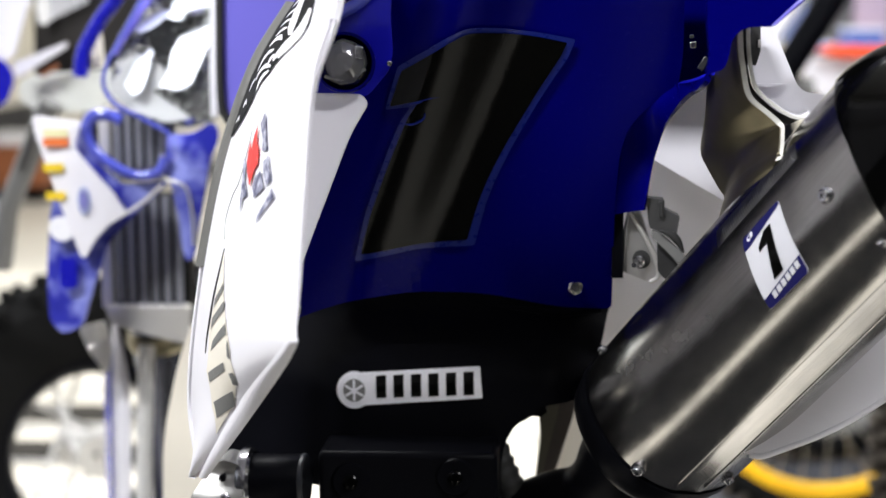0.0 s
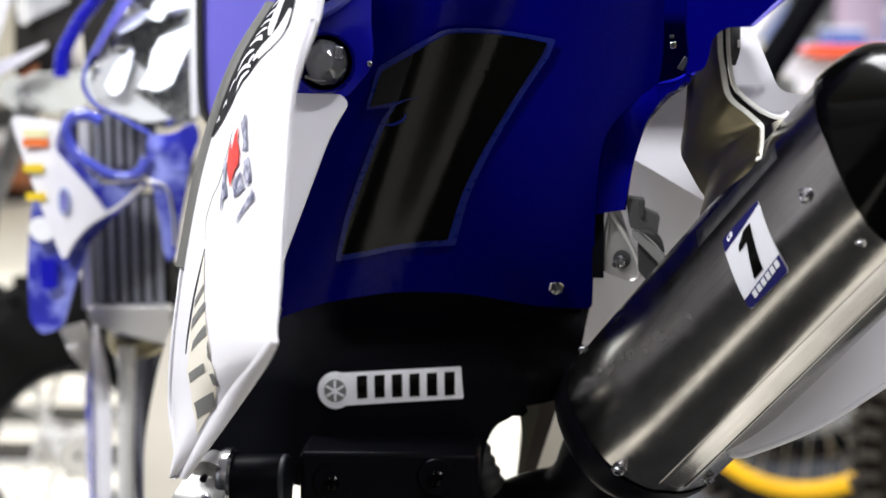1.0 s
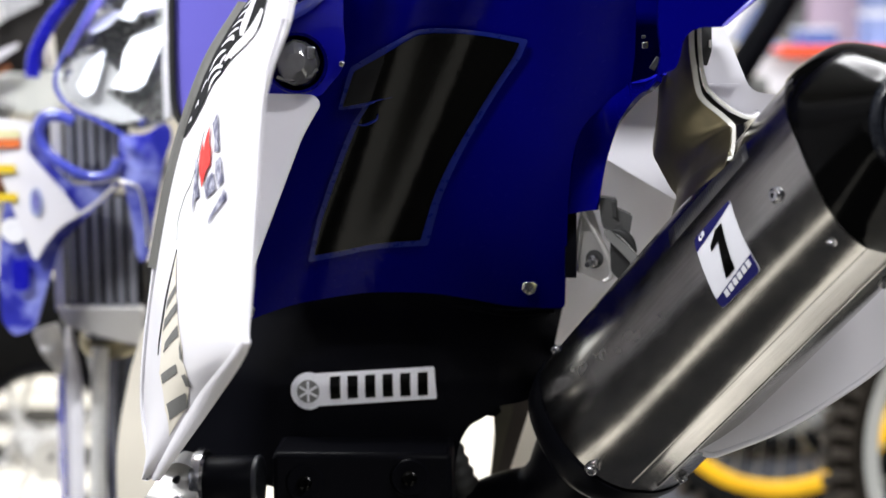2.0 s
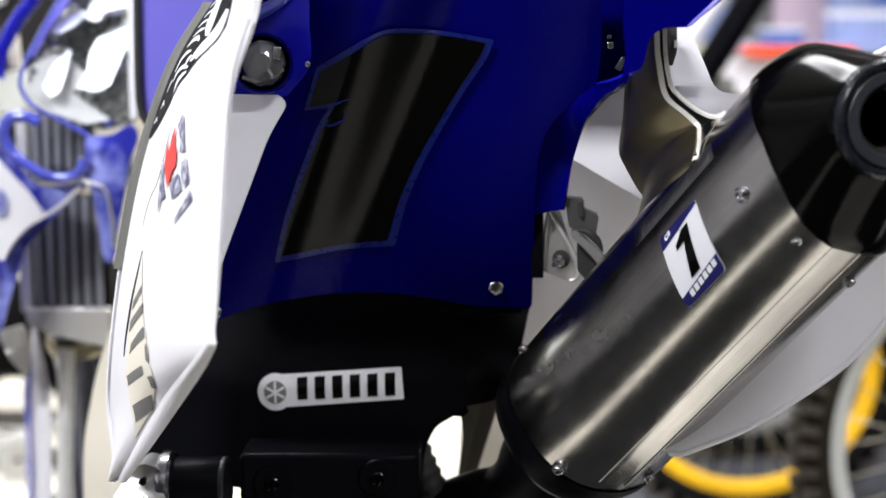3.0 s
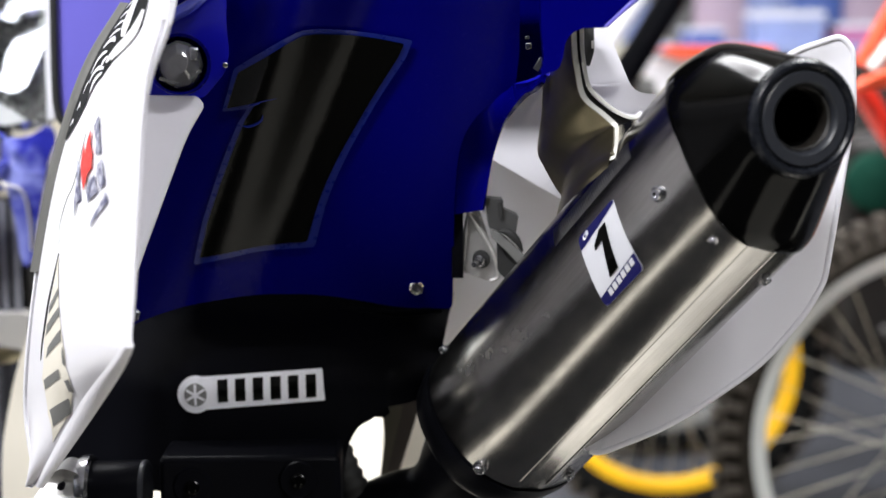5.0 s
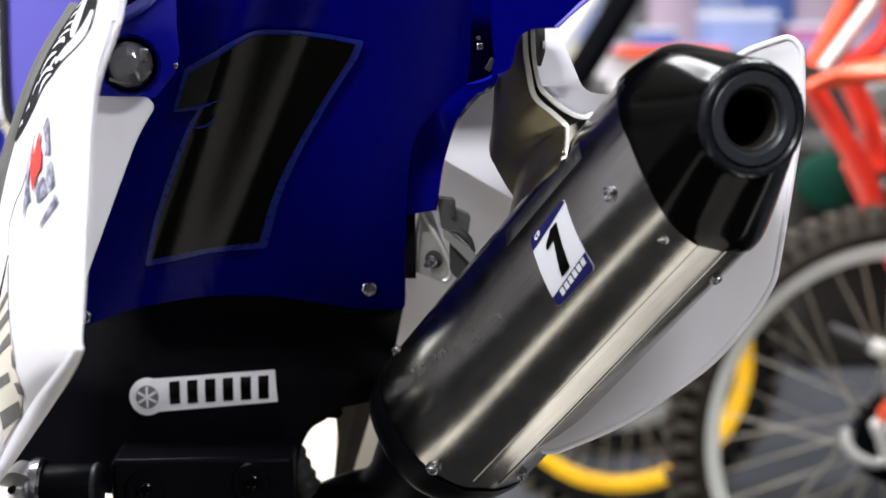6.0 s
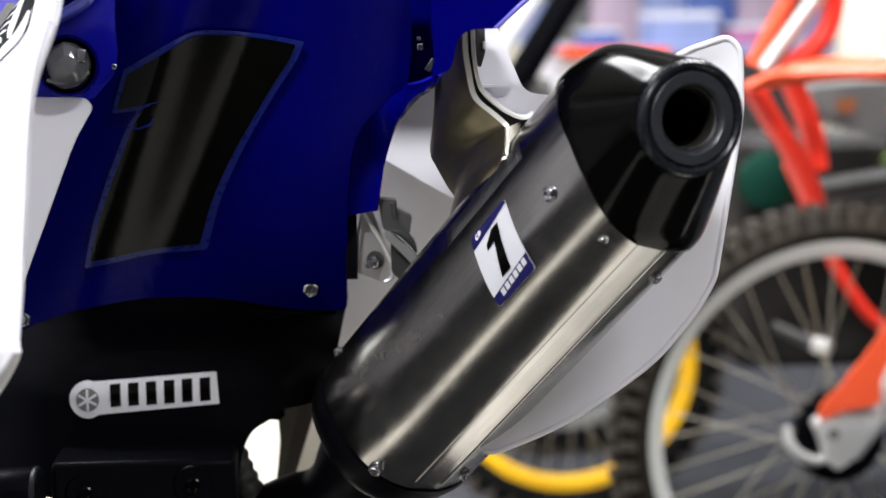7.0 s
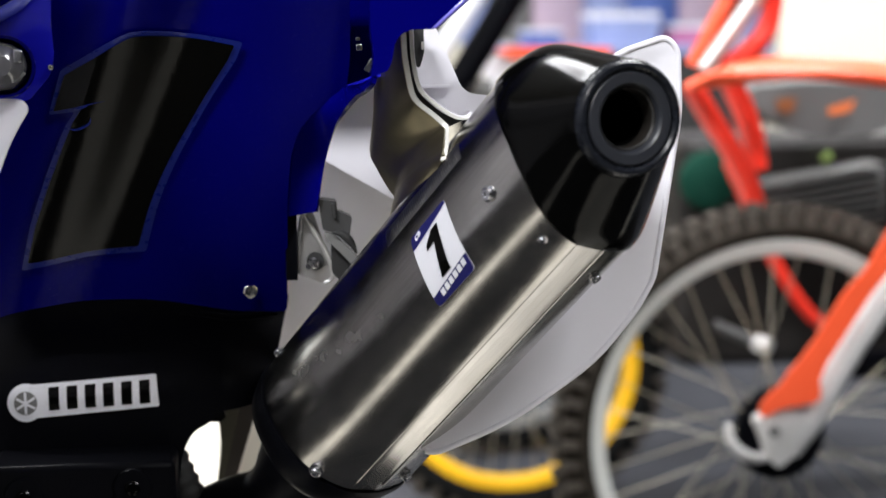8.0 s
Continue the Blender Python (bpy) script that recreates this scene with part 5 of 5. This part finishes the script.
part("shroud_slot", sheet_outline(rounded([(-0.511, 0.712), (-0.495, 0.711), (-0.495, 0.682), (-0.512, 0.682)], 0.005), lambda x, z: 1.602, 0.003), BLUE_BAR, shroud_w)
plate(blue_bike, "shroud", [(-0.406, 0.833), (-0.377, 0.833), (-0.358, 0.846), (-0.353, 0.831), (-0.363, 0.802), (-0.367, 0.778), (-0.374, 0.741), (-0.378, 0.713), (-0.386, 0.707), (-0.391, 0.719), (-0.394, 0.752), (-0.401, 0.780), (-0.407, 0.796)], 1.62, BLUE_SHEEN, 0.006, 0.012, "pale blue radiator shroud with painted reflections", bevel=0.002)
part("shroud_edge", tube(spline(at_y([(-0.405, 0.79), (-0.385, 0.782), (-0.379, 0.755), (-0.378, 0.725)], 1.605), 14), 0.0015, 8), SILVER, blue_bike)
part("shroud_edge", tube(spline(at_y([(-0.452, 0.752), (-0.43, 0.765), (-0.408, 0.784)], 1.605), 12), 0.0018, 8), SILVER, blue_bike)
for out in ([(-0.484, 0.850), (-0.420, 0.845), (-0.420, 0.780), (-0.484, 0.780)], [(-0.484, 0.765), (-0.404, 0.765), (-0.404, 0.650), (-0.486, 0.650)]):
    radiator = plate(blue_bike, "radiator", out, 1.69, BLACK, 0.03, 0, "grey finned radiator", 0.003)
    x0, x1 = out[3][0] + 0.008, out[1][0]
    count = 5 if out[0][1] > 0.8 else 6
    for k in range(count):
        x = x0 + (x1 - x0) * (k + 0.4) / count
        part("louvre", box(0.62 * (x1 - x0) / count, 0.004, out[0][1] - out[2][1], pose(x, 1.680, out[2][1], 0, 0, 6)), RADIATOR, radiator)
    part("radiator_frame", box(0.010, 0.02, out[0][1] - out[2][1], pose(out[3][0] + 0.001, 1.68, out[2][1])), SILVER, radiator)
plate(blue_bike, "radiator_tank", [(-0.488, 0.653), (-0.400, 0.653), (-0.400, 0.612), (-0.439, 0.622), (-0.482, 0.634)], 1.67, SILVER, 0.02, 0.004, "cast radiator tank", bevel=0.003)
leg = part("fork_leg", tube([(-0.452, 1.74, 0.66), (-0.456, 1.76, 0.60), (-0.458, 1.77, 0.56), (-0.464, 1.84, 0.30)], [0.030, 0.030, 0.024, 0.024], 24), FORK, blue_bike, "chrome fork stanchion")
part("fork_seal", lathe([(0.024, -0.008), (0.033, -0.006), (0.034, 0.004), (0.030, 0.012), (0.024, 0.014)], facing((-0.4555, 1.755, 0.605), (-0.01, 0.2, -1)), 28), BRACKET, leg)
# added tube whose pale silver paints the fork's bright reflection
part("fork_reflection_tube", tube(at_y([(-0.459, 0.601), (-0.464, 0.510), (-0.469, 0.404)], 1.722), 0.0088, 16), SLIDER, leg, "pale tube added for the bright reflection down the fork")
plate(blue_bike, "guard_bracket", [(-0.525, 0.623), (-0.497, 0.632), (-0.491, 0.605), (-0.495, 0.573), (-0.513, 0.599)], 1.70, SILVER, 0.006, 0.006, "pale grey bracket over the fork guard", 0.006)
part("fork_guard", loft(at_y([(-0.497, 0.635), (-0.500, 0.56), (-0.502, 0.46), (-0.505, 0.30)], 1.73), at_y([(-0.484, 0.615), (-0.476, 0.552), (-0.478, 0.44), (-0.482, 0.30)], 1.71), 20, 6, (0, -0.008, 0), 0.003), WHITE, blue_bike, "white fork guard")
part("fork_guard_stripe", loft(at_y([(-0.507, 0.60), (-0.511, 0.52), (-0.514, 0.30)], 1.735), at_y([(-0.498, 0.60), (-0.501, 0.52), (-0.503, 0.30)], 1.720), 12, 2, (0, 0, 0), 0.002), BLUE_LIGHT, blue_bike)
# black tube stands in for the dark gap beside the fork leg
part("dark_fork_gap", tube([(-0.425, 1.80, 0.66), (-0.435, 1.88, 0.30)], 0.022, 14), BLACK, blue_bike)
wheel(blue_bike, "front_wheel", (-0.767, 2.5, 0.280), (0.62, -0.78, 0), 0.140, 0.280, 0.05, BLACK, 16, 30, None, TYRE, SLIDER)
part("mudguard", loft(at_y([(-0.36, 0.60), (-0.375, 0.62), (-0.40, 0.62)], 1.95), at_y([(-0.62, 0.60), (-0.62, 0.615), (-0.60, 0.625)], 2.15), 8, 10, (0, 0, 0.02), 0.004), BLACK, blue_bike)
part("frame_bar", tube(spline(at_y([(-0.474, 0.987), (-0.488, 0.963), (-0.503, 0.945), (-0.515, 0.926), (-0.525, 0.906), (-0.528, 0.884)], 1.75), 20), 0.0078, 14), BLUE_BAR, blue_bike, "blue guard bar")
part("side_strut", tube(at_y([(-0.518, 0.928), (-0.516, 0.893)], 1.78), 0.0062, 10), CREAM, blue_bike)

# ---- a further bike behind it ----
far_bike = thing("dirt_bike", (-0.75, 2.5, 0.0), "white and black dirt bike standing behind the blue one", "motorcycle", "parked bikes")
plate(far_bike, "side_panel", [(-0.796, 1.010), (-0.679, 1.009), (-0.691, 0.967), (-0.703, 0.932), (-0.713, 0.896), (-0.728, 0.893), (-0.801, 0.897)], 2.1, WHITE, 0.008, 0.02, "white side panel", bevel=0.002)
plate(far_bike, "seat_side", [(-0.735, 1.02), (-0.56, 1.02), (-0.56, 0.89), (-0.741, 0.85)], 2.25, OILY, 0.02, 0.01, "black seat side with pale mark", bevel=0.004)
plate(far_bike, "pale_bar", [(-0.726, 0.962), (-0.717, 0.983), (-0.703, 0.983), (-0.705, 0.945), (-0.713, 0.934), (-0.722, 0.937)], 2.22, SLIDER, 0.004, 0, "", 0.006)
for k in range(8):
    x, z = -0.7060 + 0.0068 * k, 0.9410 + 0.0031 * k
    plate(far_bike, "white_tooth", [(x, z), (x + 0.0032, z + 0.0014), (x + 0.0032, 1.01), (x, 1.01)], 2.22, PLATE_WHITE, 0.004, 0, "", 0.0015)
plate(far_bike, "tail_fairing", [(-0.702, 0.889), (-0.675, 0.899), (-0.633, 0.915), (-0.635, 0.908), (-0.665, 0.889), (-0.698, 0.871)], 2.05, WHITE, 0.006, 0.004, "white tail fairing", 0.004)
plate(far_bike, "red_mark", [(-0.676, 0.876), (-0.650, 0.889), (-0.647, 0.883), (-0.668, 0.871)], 2.06, BROWN, 0.004, 0, "", 0.004)
plate(far_bike, "engine_cover", [(-0.720, 0.860), (-0.699, 0.873), (-0.647, 0.875), (-0.604, 0.879), (-0.599, 0.852), (-0.607, 0.826), (-0.664, 0.826), (-0.701, 0.831), (-0.718, 0.841)], 2.12, RIM_WHITE, 0.05, 0.03, "pale grey engine cover", 0.02, 0.004)
plate(far_bike, "blue_fairing", [(-0.742, 0.903), (-0.695, 0.896), (-0.684, 0.873), (-0.695, 0.842), (-0.746, 0.821)], 2.0, BLUE_BAR, 0.006, 0.01, "blue fairing", 0.01)
part("frame_tube", tube([(-0.665, 2.08, 0.84), (-0.74, 2.12, 0.70), (-0.76, 2.14, 0.62)], 0.014, 14), GREY, far_bike)
part("frame_tube", tube([(-0.64, 2.16, 0.84), (-0.62, 2.2, 0.66)], 0.012, 12), BLACK, far_bike)
wheel(far_bike, "rear_wheel", (-1.55, 2.9, 0.31), (0.9, -0.42, 0), 0.235, 0.31, 0.055, GREY, 28, 36, None, TYRE)
part("frame_tube", tube([(-0.80, 2.12, 0.66), (-1.55, 2.85, 0.31)], 0.02, 12), SILVER, far_bike)

# ---- the orange dirt bike ----
orange_bike = thing("dirt_bike", (1.0, 2.4, 0.0), "orange-red dirt bike with silver rimmed front wheel and orange fork guard", "motorcycle", "parked bikes")
front_wheel = wheel(orange_bike, "front_wheel", (0.737, 2.36, 0.335), (0.10, -1, 0.03), 0.279, 0.335, 0.038, RIM_WHITE, 36, 66, BLACK, tyre_mat=DUSTY_TYRE)
part("brake_drum", lathe([(0, 0.040), (0.056, 0.040), (0.068, 0.034), (0.070, 0.02), (0.03, 0.02)], facing((0.737, 2.36, 0.335), (0.10, -1, 0.03)), 32), BLACK, front_wheel)
part("drum_ring", tube([(0.702 + 0.046 * math.cos(radians(a)), 2.305, 0.3523 + 0.046 * math.sin(radians(a))) for a in range(172, 300, 8)], [0.0045 + 0.004 * math.sin(math.pi * k / 15) for k in range(16)], 10), SLIDER, front_wheel, "bright arc of the speedometer drive")
slider = part("fork_leg", tube([(0.972, 2.275, 0.690), (0.883, 2.275, 0.560), (0.8270, 2.275, 0.4800), (0.7940, 2.275, 0.424), (0.7640, 2.275, 0.370), (0.737, 2.285, 0.325)], [0.021, 0.021, 0.021, 0.021, 0.022, 0.020], 20), SLIDER, orange_bike, "silver fork slider")
plate(slider, "axle_clamp", [(0.6844, 0.3711), (0.6958, 0.3800), (0.7244, 0.3960), (0.7556, 0.4020), (0.7733, 0.4091), (0.7632, 0.3853), (0.7521, 0.3446), (0.7356, 0.321), (0.7141, 0.3048), (0.7018, 0.3173), (0.6955, 0.3418)], 2.262, SLIDER, 0.03, 0.012, "silver axle clamp", 0.008, 0.003)
part("clamp_recess", lathe([(0, 0.002), (0.006, 0.002), (0.009, 0.0)], facing((0.7085, 2.253, 0.359), (-0.1, -1, 0.1)), 16), GREY, slider)
plate(orange_bike, "fork_guard", [(0.899, 0.703), (0.8589, 0.6444), (0.8256, 0.588), (0.7987, 0.5616), (0.7559, 0.4915), (0.7370, 0.4639), (0.7212, 0.4451), (0.7142, 0.4308), (0.6951, 0.4128), (0.6841, 0.3961), (0.6843, 0.3824), (0.6933, 0.3821), (0.7149, 0.3951), (0.7506, 0.4013), (0.7652, 0.4057), (0.7673, 0.4202), (0.7645, 0.434), (0.776, 0.4628), (0.7941, 0.4904), (0.8354, 0.5567), (0.8607, 0.5848), (0.925, 0.680)], 2.245, ORANGE, 0.006, 0.016, "orange-red fork guard", 0.012, 0.002)
fender_out = [(0.599, 0.838), (0.614, 0.852), (0.661, 0.869), (0.727, 0.880), (0.805, 0.880), (0.895, 0.873), (1.3, 0.84), (1.3, 0.80), (0.896, 0.834), (0.80, 0.846), (0.734, 0.849), (0.656, 0.842), (0.612, 0.832)]
part("front_fender", sheet_outline(rounded(fender_out, 0.012), lambda x, z: 2.36 - 0.05 * math.cos(min(1.5, abs(z - 0.858 + 0.09 * max(0, x - 0.8)) / 0.016)), 0.05, 0.006), ORANGE, orange_bike, "glossy orange-red front fender")
part("fender_brace", tube(spline(at_y([(0.628, 0.839), (0.642, 0.814), (0.663, 0.780), (0.694, 0.734), (0.716, 0.692), (0.727, 0.655)], 2.43), 16), [0.016] * 3 + [0.0165] * 14, 14), RED_PLASTIC, orange_bike)
part("fender_brace", tube(spline(at_y([(0.703, 0.844), (0.716, 0.818), (0.730, 0.788), (0.742, 0.753), (0.749, 0.706)], 2.5), 12), 0.0175, 14), RED_PLASTIC, orange_bike)
part("fork_tube", tube(at_y([(0.634, 0.866), (0.685, 0.962), (0.72, 1.03)], 2.45), 0.012, 14), ORANGE, orange_bike)
part("fork_tube", tube(at_y([(0.648, 0.860), (0.722, 0.961), (0.775, 1.035)], 2.44), 0.0125, 14), SILVER, orange_bike)
part("fork_tube", tube(spline(at_y([(0.685, 0.86), (0.727, 0.891), (0.748, 0.920), (0.756, 0.961), (0.76, 1.03)], 2.46), 20), 0.0155, 14), RED_PLASTIC, orange_bike)
# black tube put in for the shade beside the fork tubes
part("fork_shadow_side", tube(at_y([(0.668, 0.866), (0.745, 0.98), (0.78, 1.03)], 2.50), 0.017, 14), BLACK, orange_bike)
tank = plate(orange_bike, "engine_case", [(0.800, 0.818), (0.914, 0.828), (1.062, 0.820), (1.25, 0.81), (1.25, 0.765), (1.045, 0.752), (0.998, 0.739), (0.91, 0.735), (0.836, 0.764)], 2.75, ENGINE_GREY, 0.12, 0.04, "silver grey engine case with faded stickers", 0.03, 0.006)
plate(tank, "faded_sticker", [(0.845, 0.800), (0.880, 0.803), (0.875, 0.778), (0.848, 0.778)], 2.722, BROWN, 0.001, 0, "", 0.006)
plate(tank, "faded_sticker", [(0.925, 0.785), (0.975, 0.800), (0.965, 0.780), (0.93, 0.772)], 2.70, ORANGE_ST, 0.001, 0, "", 0.005)
part("cover_disc", lathe([(0, 0.01), (0.040, 0.01), (0.050, 0.004), (0.052, -0.01), (0, -0.01)], facing((0.780, 2.9, 0.648), (0, -1, 0)), 28), GREEN, orange_bike, "round green cover")
for k in range(7):
    part("cylinder_fin", box(0.22, 0.10, 0.005, pose(0.96, 2.85, 0.572 + 0.0145 * k, 0, -9, 0)), ENGINE_GREY, orange_bike)
part("engine_block", slab(rounded([(0.74, 2.95), (1.35, 2.95), (1.35, 3.15), (0.74, 3.15)], 0.03), 0.42, pose(0, 0, 0.30)), OILY, orange_bike, bevel=0.02)
part("frame_tube", tube(spline(at_y([(0.760, 0.70), (0.828, 0.560), (0.845, 0.525), (0.905, 0.440), (1.0, 0.37)], 2.7), 20), 0.011, 12), RED_PLASTIC, orange_bike)
axle_stub = part("axle_end", tube([(0.7141, 2.600, 0.4469), (0.7680, 2.555, 0.4240)], [0.008, 0.010], 14), TRIM, orange_bike)
# pale silver paints in the highlight of the chrome axle
part("axle_nut", tube([(0.7665, 2.552, 0.4262), (0.7850, 2.535, 0.4200)], [0.0130, 0.0150], 8), SLIDER, axle_stub, "axle nut with its highlight put in as pale silver")
part("oil_cap", lathe([(0, 0.010), (0.006, 0.010), (0.008, 0.0), (0.008, -0.04), (0, -0.04)], facing((1.0, 2.91, 0.686), (-0.2, -1, 0.2)), 14), LIME, orange_bike, "lime green oil cap")
part("swing_frame", tube([(0.9, 2.5, 0.40), (1.5, 2.6, 0.34)], 0.025, 12), BLACK, orange_bike)
wheel(orange_bike, "rear_wheel", (2.05, 2.75, 0.31), (0.25, -1, 0), 0.235, 0.31, 0.055, RIM_WHITE, 28, 40)
part("swing_frame", tube([(1.5, 2.6, 0.34), (2.05, 2.70, 0.31)], 0.025, 12), BLACK, orange_bike)

# ---- the green bike with yellow rims ----
green_bike = thing("dirt_bike", (0.45, 3.05, 0.0), "dark green dirt bike with yellow wheel rims", "motorcycle", "parked bikes")
wheel(green_bike, "front_wheel", (0.449, 3.05, 0.300), (0.06, -1, 0.02), 0.237, 0.300, 0.034, RIM_GOLD, 32, 44)
part("fork_leg", tube([(0.449, 3.0, 0.300), (0.36, 3.08, 0.80)], 0.018, 14), BLACK, green_bike)
part("fork_guard", tube(at_y([(0.30, 0.84), (0.321, 0.871), (0.43, 1.035)], 3.08), 0.018, 14), PLATE_WHITE, green_bike)
part("fork_leg", tube(at_y([(0.335, 0.80), (0.373, 0.835), (0.50, 1.04)], 3.12), 0.028, 16), BLACK, green_bike)
part("side_cover", tube(at_y([(0.31, 0.95), (0.36, 1.03)], 3.16), 0.02, 12), LIME, green_bike, "lime green cover")
part("side_cover", tube(at_y([(0.36, 0.81), (0.43, 0.80)], 3.16), 0.02, 12), GREY, green_bike, "grey cover")

plate(green_bike, "seat_side", [(0.262, 0.905), (0.350, 0.985), (0.405, 1.03), (0.397, 0.965), (0.349, 0.871), (0.318, 0.806), (0.304, 0.75), (0.255, 0.75)], 3.30, BLACK, 0.03, 0.01, "black seat side", 0.02)

# ---- a red bike further back ----
red_bike = thing("dirt_bike", (0.6, 3.45, 0.0), "red and white dirt bike standing further back", "motorcycle", "parked bikes")
plate(red_bike, "front_fender", [(0.47, 0.866), (0.50, 0.876), (0.71, 0.872), (0.70, 0.848), (0.50, 0.852)], 3.4, ORANGE, 0.04, 0.01, "red front fender", 0.008, 0.006)
plate(red_bike, "headlight_cowl", [(0.43, 0.845), (0.50, 0.85), (0.66, 0.84), (0.62, 0.76), (0.49, 0.765)], 3.44, WHITE, 0.05, 0.02, "white cowl", 0.02, 0.006)
part("fork_leg", tube([(0.56, 3.46, 0.80), (0.52, 3.5, 0.31)], 0.022, 14), BLACK, red_bike)
wheel(red_bike, "front_wheel", (0.52, 3.5, 0.31), (0.3, -1, 0), 0.245, 0.31, 0.034, GREY, 28, 40)

# ---- shop displays at the back ----
def clothes_rail(at, colours):
    """A chrome rail on two feet with hanging garments."""
    x, y, z = at
    t = thing("clothes_rail", (x, y, 0), "chrome clothes rail full of pale riding gear", "clothes rail", "shop displays")
    n = len(colours)
    for dx in (0, 0.16 * n):
        part("upright", tube([(x + dx, y, 0), (x + dx, y, z + 0.03)], 0.014, 10), CHROME, t)
        part("foot", tube([(x + dx, y - 0.25, 0.014), (x + dx, y + 0.25, 0.014)], 0.014, 10), CHROME, t)
    part("rail", tube([(x, y, z), (x + 0.16 * n, y, z)], 0.014, 10), CHROME, t)
    for k, c in enumerate(colours):
        gx = x + 0.16 * k + 0.05
        body = [(gx - 0.02, z - 0.06), (gx + 0.04, z - 0.03), (gx + 0.085, z - 0.02), (gx + 0.13, z - 0.06), (gx + 0.14, z - 0.62), (gx - 0.03, z - 0.60)]
        g = plate(t, "garment", body, y - 0.02 + 0.03 * (k % 2), c, 0.05, 0.03, "", 0.03)
        part("hanger_hook", tube(spline([(gx + 0.055, y, z - 0.05), (gx + 0.055, y, z), (gx + 0.055, y + 0.012, z + 0.02), (gx + 0.055, y + 0.03, z + 0.005)], 8), 0.0025, 6), CHROME, g)


clothes_rail((0.55, 5.6, 1.45), [PALE_BLUE, GREY, PALE_PINK, PALE_BLUE, DENIM, PALE_PINK, PALE_BLUE])
clothes_rail((0.9, 6.6, 1.60), [PALE_PINK, GREY, PALE_BLUE, DENIM, NAVY, PALE_PINK, PALE_BLUE])


def counter(at, size, material, words):
    """A low display counter with a plinth, a body and a top."""
    x, y = at
    w, d, h = size
    t = thing("display_counter", (x, y, 0), words, "counter", "shop displays")
    for name, inset, z0, z1, mt in (("plinth", 0.03, 0, 0.08, BLACK), ("body", 0.0, 0.08, h - 0.03, material), ("top", -0.02, h - 0.03, h, PALE_BLUE if material == TRIM else PLATE_WHITE)):
        part(name, slab(rounded([(x + inset, y + inset), (x + w - inset, y + inset), (x + w - inset, y + d - inset), (x + inset, y + d - inset)], 0.01), z1 - z0, pose(0, 0, z0)), mt, t, bevel=0.004)
    return t


counter((0.75, 5.0), (0.76, 0.4, 0.84), TRIM, "dark fronted display counter with pale blue top")
counter((-3.04, 8.3), (0.36, 0.5, 0.33), BROWN, "low orange and brown display counter")


def wall_stripe(x0, x1, z0, z1):
    ob = part("trim", slab([(x0, ROOM_Y1 - 0.02), (x1, ROOM_Y1 - 0.02), (x1, ROOM_Y1 - 0.001), (x0, ROOM_Y1 - 0.001)], z1 - z0, pose(0, 0, z0)), GREY)
    return tagged(ob, "grey skirting board", "trim", kind="structure")


wall_stripe(ROOM_X0 + 0.01, ROOM_X1 - 0.01, 0.002, 0.12)


def accessory_box(x, y, z, w, d, h, material, words):
    """A carton with a lid that overlaps its body."""
    t = thing("carton", (x, y, z), words, "box", "shop displays")
    part("body", slab(rounded([(x, y), (x + w, y), (x + w, y + d), (x, y + d)], 0.006), h * 0.8, pose(0, 0, z)), material, t)
    part("lid", slab(rounded([(x - 0.004, y - 0.004), (x + w + 0.004, y - 0.004), (x + w + 0.004, y + d + 0.004), (x - 0.004, y + d + 0.004)], 0.006), h * 0.2, pose(0, 0, z + h * 0.8)), PLATE_WHITE, t)


for x, w, h, mt, words in ((0.80, 0.10, 0.05, DENIM, "blue carton on the counter"), (1.00, 0.20, 0.10, PALE_BLUE, "pale blue carton on the counter"), (1.24, 0.20, 0.06, MAGENTA, "faded magenta carton on the counter")):
    accessory_box(x, 5.08, 0.84, w, 0.22, h, mt, words)
